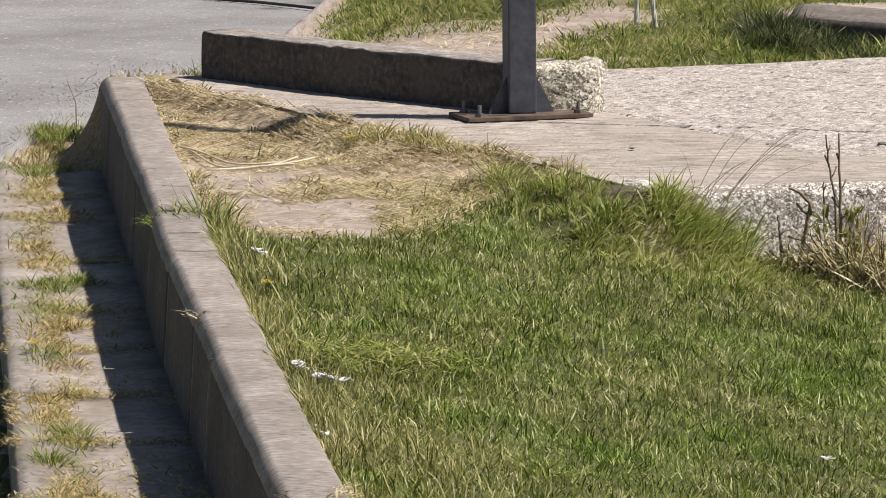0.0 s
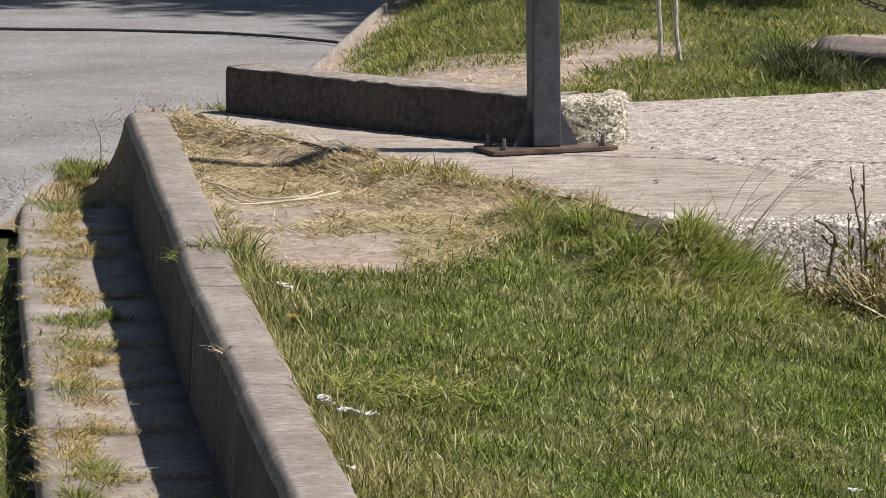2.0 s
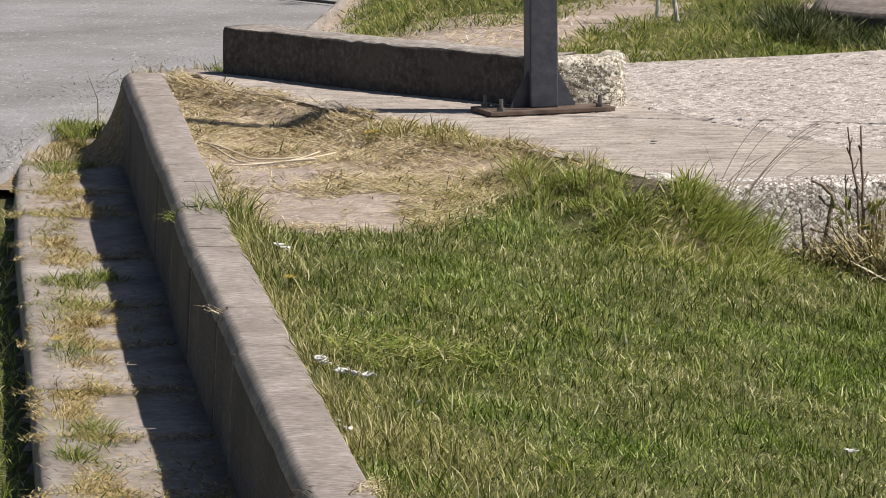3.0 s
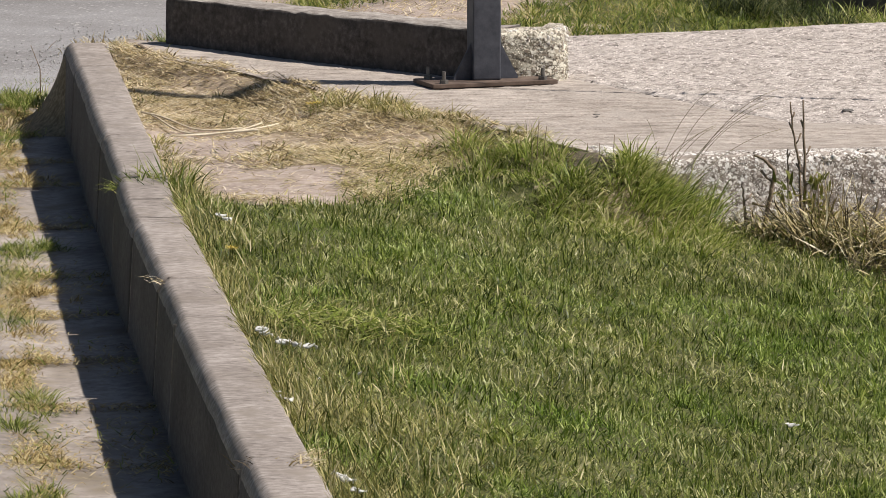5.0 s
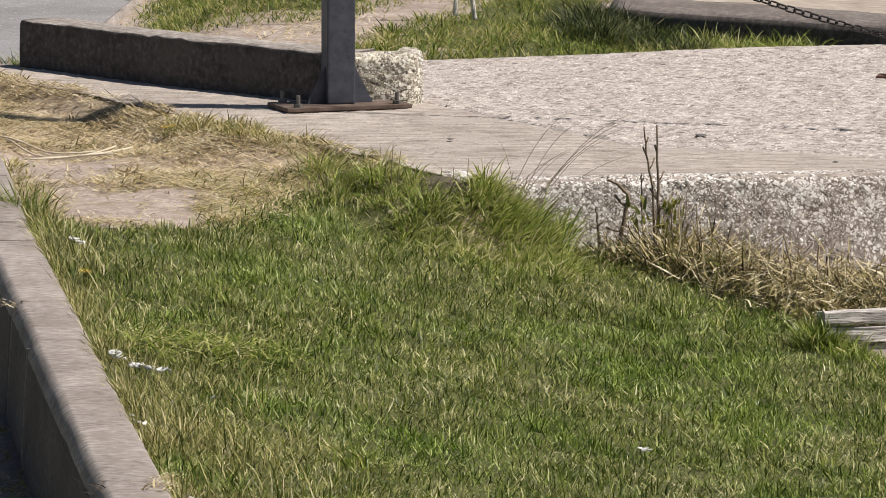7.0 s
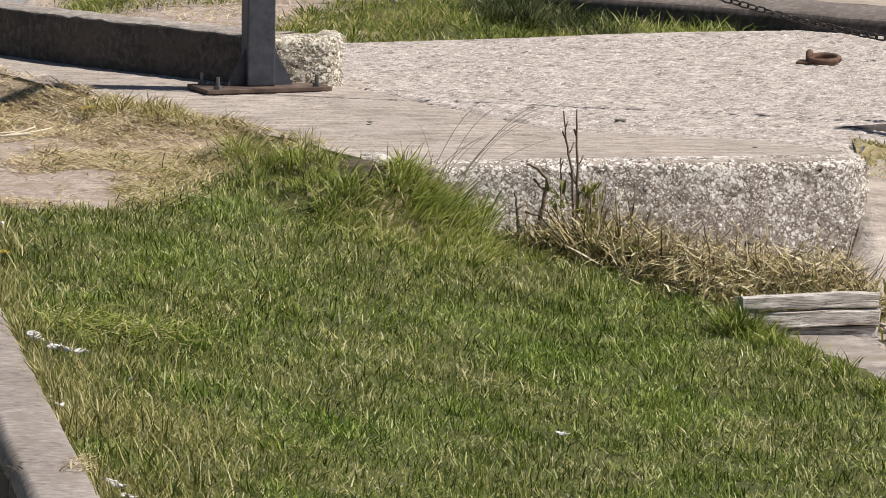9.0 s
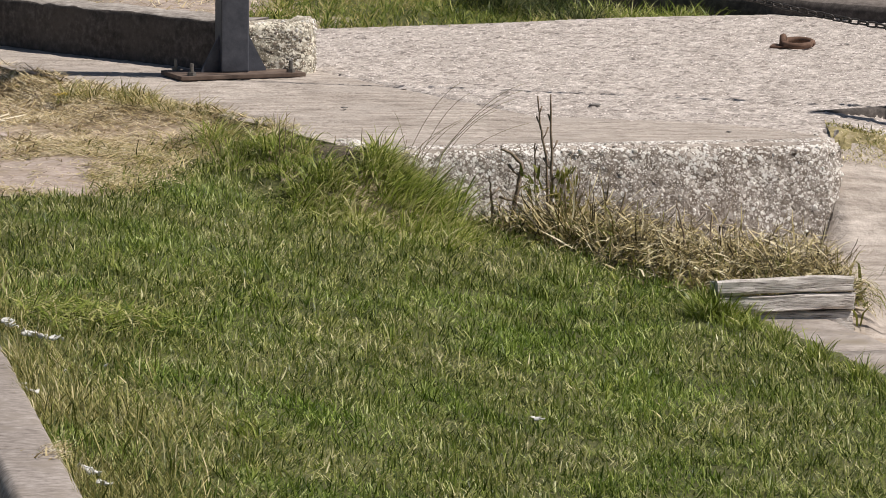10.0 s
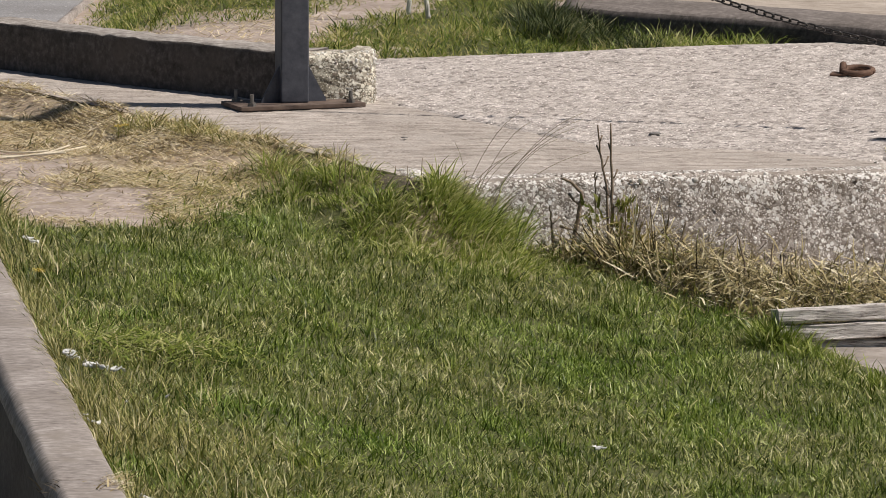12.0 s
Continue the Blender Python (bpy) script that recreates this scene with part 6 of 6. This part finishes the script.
# ---- feathers, flowers ----
def feather(x, y, z, size, turn):
    bm = bmesh.new()
    rows = []
    for i in range(9):
        t = i / 8
        w = size * 0.36 * math.sin(math.pi * (0.12 + 0.86 * t)) * (1 - 0.3 * t)
        rows.append([bm.verts.new((size * (t - 0.5), s * w, 0.10 * size * (1 - s * s) + 0.25 * size * t * t)) for s in (-1, -0.5, 0, 0.5, 1)])
    for a, b in zip(rows, rows[1:]):
        for j in range(4):
            bm.faces.new((a[j], a[j + 1], b[j + 1], b[j]))
    ext = bmesh.ops.extrude_face_region(bm, geom=bm.faces[:])
    bmesh.ops.translate(bm, vec=(0, 0, 0.0012), verts=[v for v in ext["geom"] if isinstance(v, bmesh.types.BMVert)])
    bmesh.ops.recalc_face_normals(bm, faces=bm.faces[:])
    ob = part("feather", bm, M_FEATHER, None, smooth=True)
    ob.matrix_basis = pose(x, y, z, (turn * 1.7) % 90 - 20, 25 - (turn * 0.9) % 50, turn)
    tagged(ob, "small white feather lying in the grass", "feather", "feathers on the lawn")


for k, (x, y, s) in enumerate(((-0.555, 10.63, 0.024), (-0.548, 10.60, 0.026), (-0.53, 10.56, 0.022), (-0.51, 10.49, 0.026), (-0.498, 10.47, 0.026), (-0.476, 10.464, 0.03), (-0.468, 10.45, 0.024), (-0.444, 10.443, 0.028), (-0.336, 9.10, 0.026), (-0.325, 9.06, 0.026), (-0.303, 8.98, 0.024), (-0.459, 9.86, 0.022), (0.50, 10.42, 0.022), (-0.33, 10.2, 0.016), (-0.47, 9.93, 0.016), (-0.74, 12.33, 0.026), (-0.715, 12.28, 0.024), (-0.40, 10.1, 0.014))):
    for q in range(3 if s > 0.02 else 1):
        feather(x + 0.009 * q - 0.006 * (k % 3), y - 0.03 * q, float(height(x, y)) + 0.034 + 0.004 * q, s * (0.80 - 0.10 * q), 40 + 77 * k + 130 * q)


def flower(x, y, z):
    ob = put("yellow_flower", None, label="small yellow wild flower", category="flower", group="yellow flowers")
    tube("stem", [(0, 0, 0), (0.002, 0, 0.02), (0, 0, 0.035)], [0.001] * 3, M_TUSSOCK, ob, 5)
    bm = bmesh.new()
    for k in range(12):
        a = k * 0.5236
        c = Vector((math.cos(a), math.sin(a), 0))
        t = Vector((-c.y, c.x, 0))
        pts = [c * 0.002 - t * 0.001, c * 0.010 - t * 0.003, c * 0.014 + Vector((0, 0, 0.002)), c * 0.010 + t * 0.003, c * 0.002 + t * 0.001]
        bm.faces.new([bm.verts.new(p + Vector((0, 0, 0.036 + 0.003 * (k % 2)))) for p in pts])
    part("petals", bm, M_YELLOW, ob)
    ob.matrix_basis = pose(x, y, z)


for x, y in ((-0.681, 11.866), (-0.675, 11.85), (-1.265, 12.45), (-1.27, 12.42), (-0.62, 14.72), (-0.60, 14.70), (-1.36, 11.75)):
    zz = -0.262 if -1.3 < x < -1.2 else float(height(x, y))
    flower(x, y, zz)


# ---- tree whose crown shades the road beyond ----
def shade_tree(x, y, z, crowns, count, seed):
    ob = put("tree", None, label="leafy tree shading the far road and grass", category="tree")
    r = np.random.default_rng(seed)
    c, crown_r = np.array(crowns[0][0]), crowns[0][1]
    V, F = tube_arrays([(x, y, z), (x, y + 0.05, z + 1.2), (x + 0.1, y, z + 2.4), tuple(c)], [0.22, 0.17, 0.13, 0.05], 10)
    put("trunk", mesh_of("trunk", V, F, M_BARK), ob)
    for cc, rr, share in crowns[1:]:
        V, F = tube_arrays([(x + 0.08, y, z + 2.2), (cc[0] * 0.5 + x * 0.5, cc[1] * 0.5 + y * 0.5, cc[2] * 0.5 + 1.7), tuple(cc)], [0.09, 0.06, 0.02], 7)
        put("limb", mesh_of("limb", V, F, M_BARK), ob)
    for k in range(7):
        d = r.normal(0, 1, 3)
        d /= np.linalg.norm(d)
        e = c + d * np.array(crown_r) * 0.8
        V, F = tube_arrays([(x + 0.08, y, z + 2.0), tuple((c + e) / 2), tuple(e)], [0.08, 0.045, 0.012], 7)
        put("limb", mesh_of("limb", V, F, M_BARK), ob)
    p = []
    for cc, rr, share in crowns:
        hub = r.normal(0, 1, (90, 3))
        hub /= np.linalg.norm(hub, axis=1)[:, None]
        hub = np.array(cc) + hub * np.array(rr) * r.uniform(0.35, 1.0, (90, 1))
        k = int(count * share)
        p.append(hub[r.integers(0, 90, k)] + r.normal(0, 0.2, (k, 3)))
    p = np.concatenate(p)
    count = len(p)
    a, b = r.normal(0, 1, (count, 3)), r.normal(0, 1, (count, 3))
    a /= np.linalg.norm(a, axis=1)[:, None]
    b -= a * (a * b).sum(1)[:, None]
    b /= np.linalg.norm(b, axis=1)[:, None]
    s = r.uniform(0.05, 0.10, (count, 1))
    Vc = np.stack([p - a * s, p + b * s * 0.5, p + a * s, p - b * s * 0.5], 1).reshape(-1, 3)
    T = (np.array([[0, 1, 2], [0, 2, 3]])[None] + (np.arange(count) * 4)[:, None, None]).reshape(-1, 3)
    put("crown", quick_mesh("crown", Vc, T, M_CROWN), ob)


shade_tree(2.8, 24.8, 0.05, [((1.4, 25.2, 4.2), (3.6, 2.9, 1.5), 0.66), ((3.1, 22.1, 3.9), (1.3, 1.3, 0.7), 0.22), ((2.17, 19.75, 3.0), (0.34, 0.42, 0.2), 0.03)], 42000, 150)

# loose gravel at the road's end of the channel
r = np.random.default_rng(300)
n = 4300
gxs = r.uniform(-2.05, -1.2, n)
gys = np.interp(gxs, [-2.6, -1.9, -1.8, -1.7, -1.4, -1.2], [15.4, 15.4, 15.95, 17.3, 17.5, 17.2]) + np.abs(r.normal(0, 1.0, n)) * r.uniform(0, 1.6, n)
ico = bmesh.new()
bmesh.ops.create_icosphere(ico, subdivisions=1, radius=1)
iv = np.array([v.co[:] for v in ico.verts])
it = np.array([[v.index for v in f.verts] for f in ico.faces])
ico.free()
sc = (0.0012 + 0.0032 * r.uniform(0, 1, (n, 1)) ** 2) * r.uniform(0.7, 1.3, (n, 3))
PV = (np.stack([gxs, gys, -0.2255 - 0.09 * ss(16.6, 15.4, gys)], 1)[:, None] + iv[None] * sc[:, None]).reshape(-1, 3)
PT = (it[None] + (np.arange(n) * len(iv))[:, None, None]).reshape(-1, 3)
put("gravel", quick_mesh("gravel", PV, PT, M_GRAVEL, True), None, "loose gravel along the road's edge", "gravel", kind="stuff")
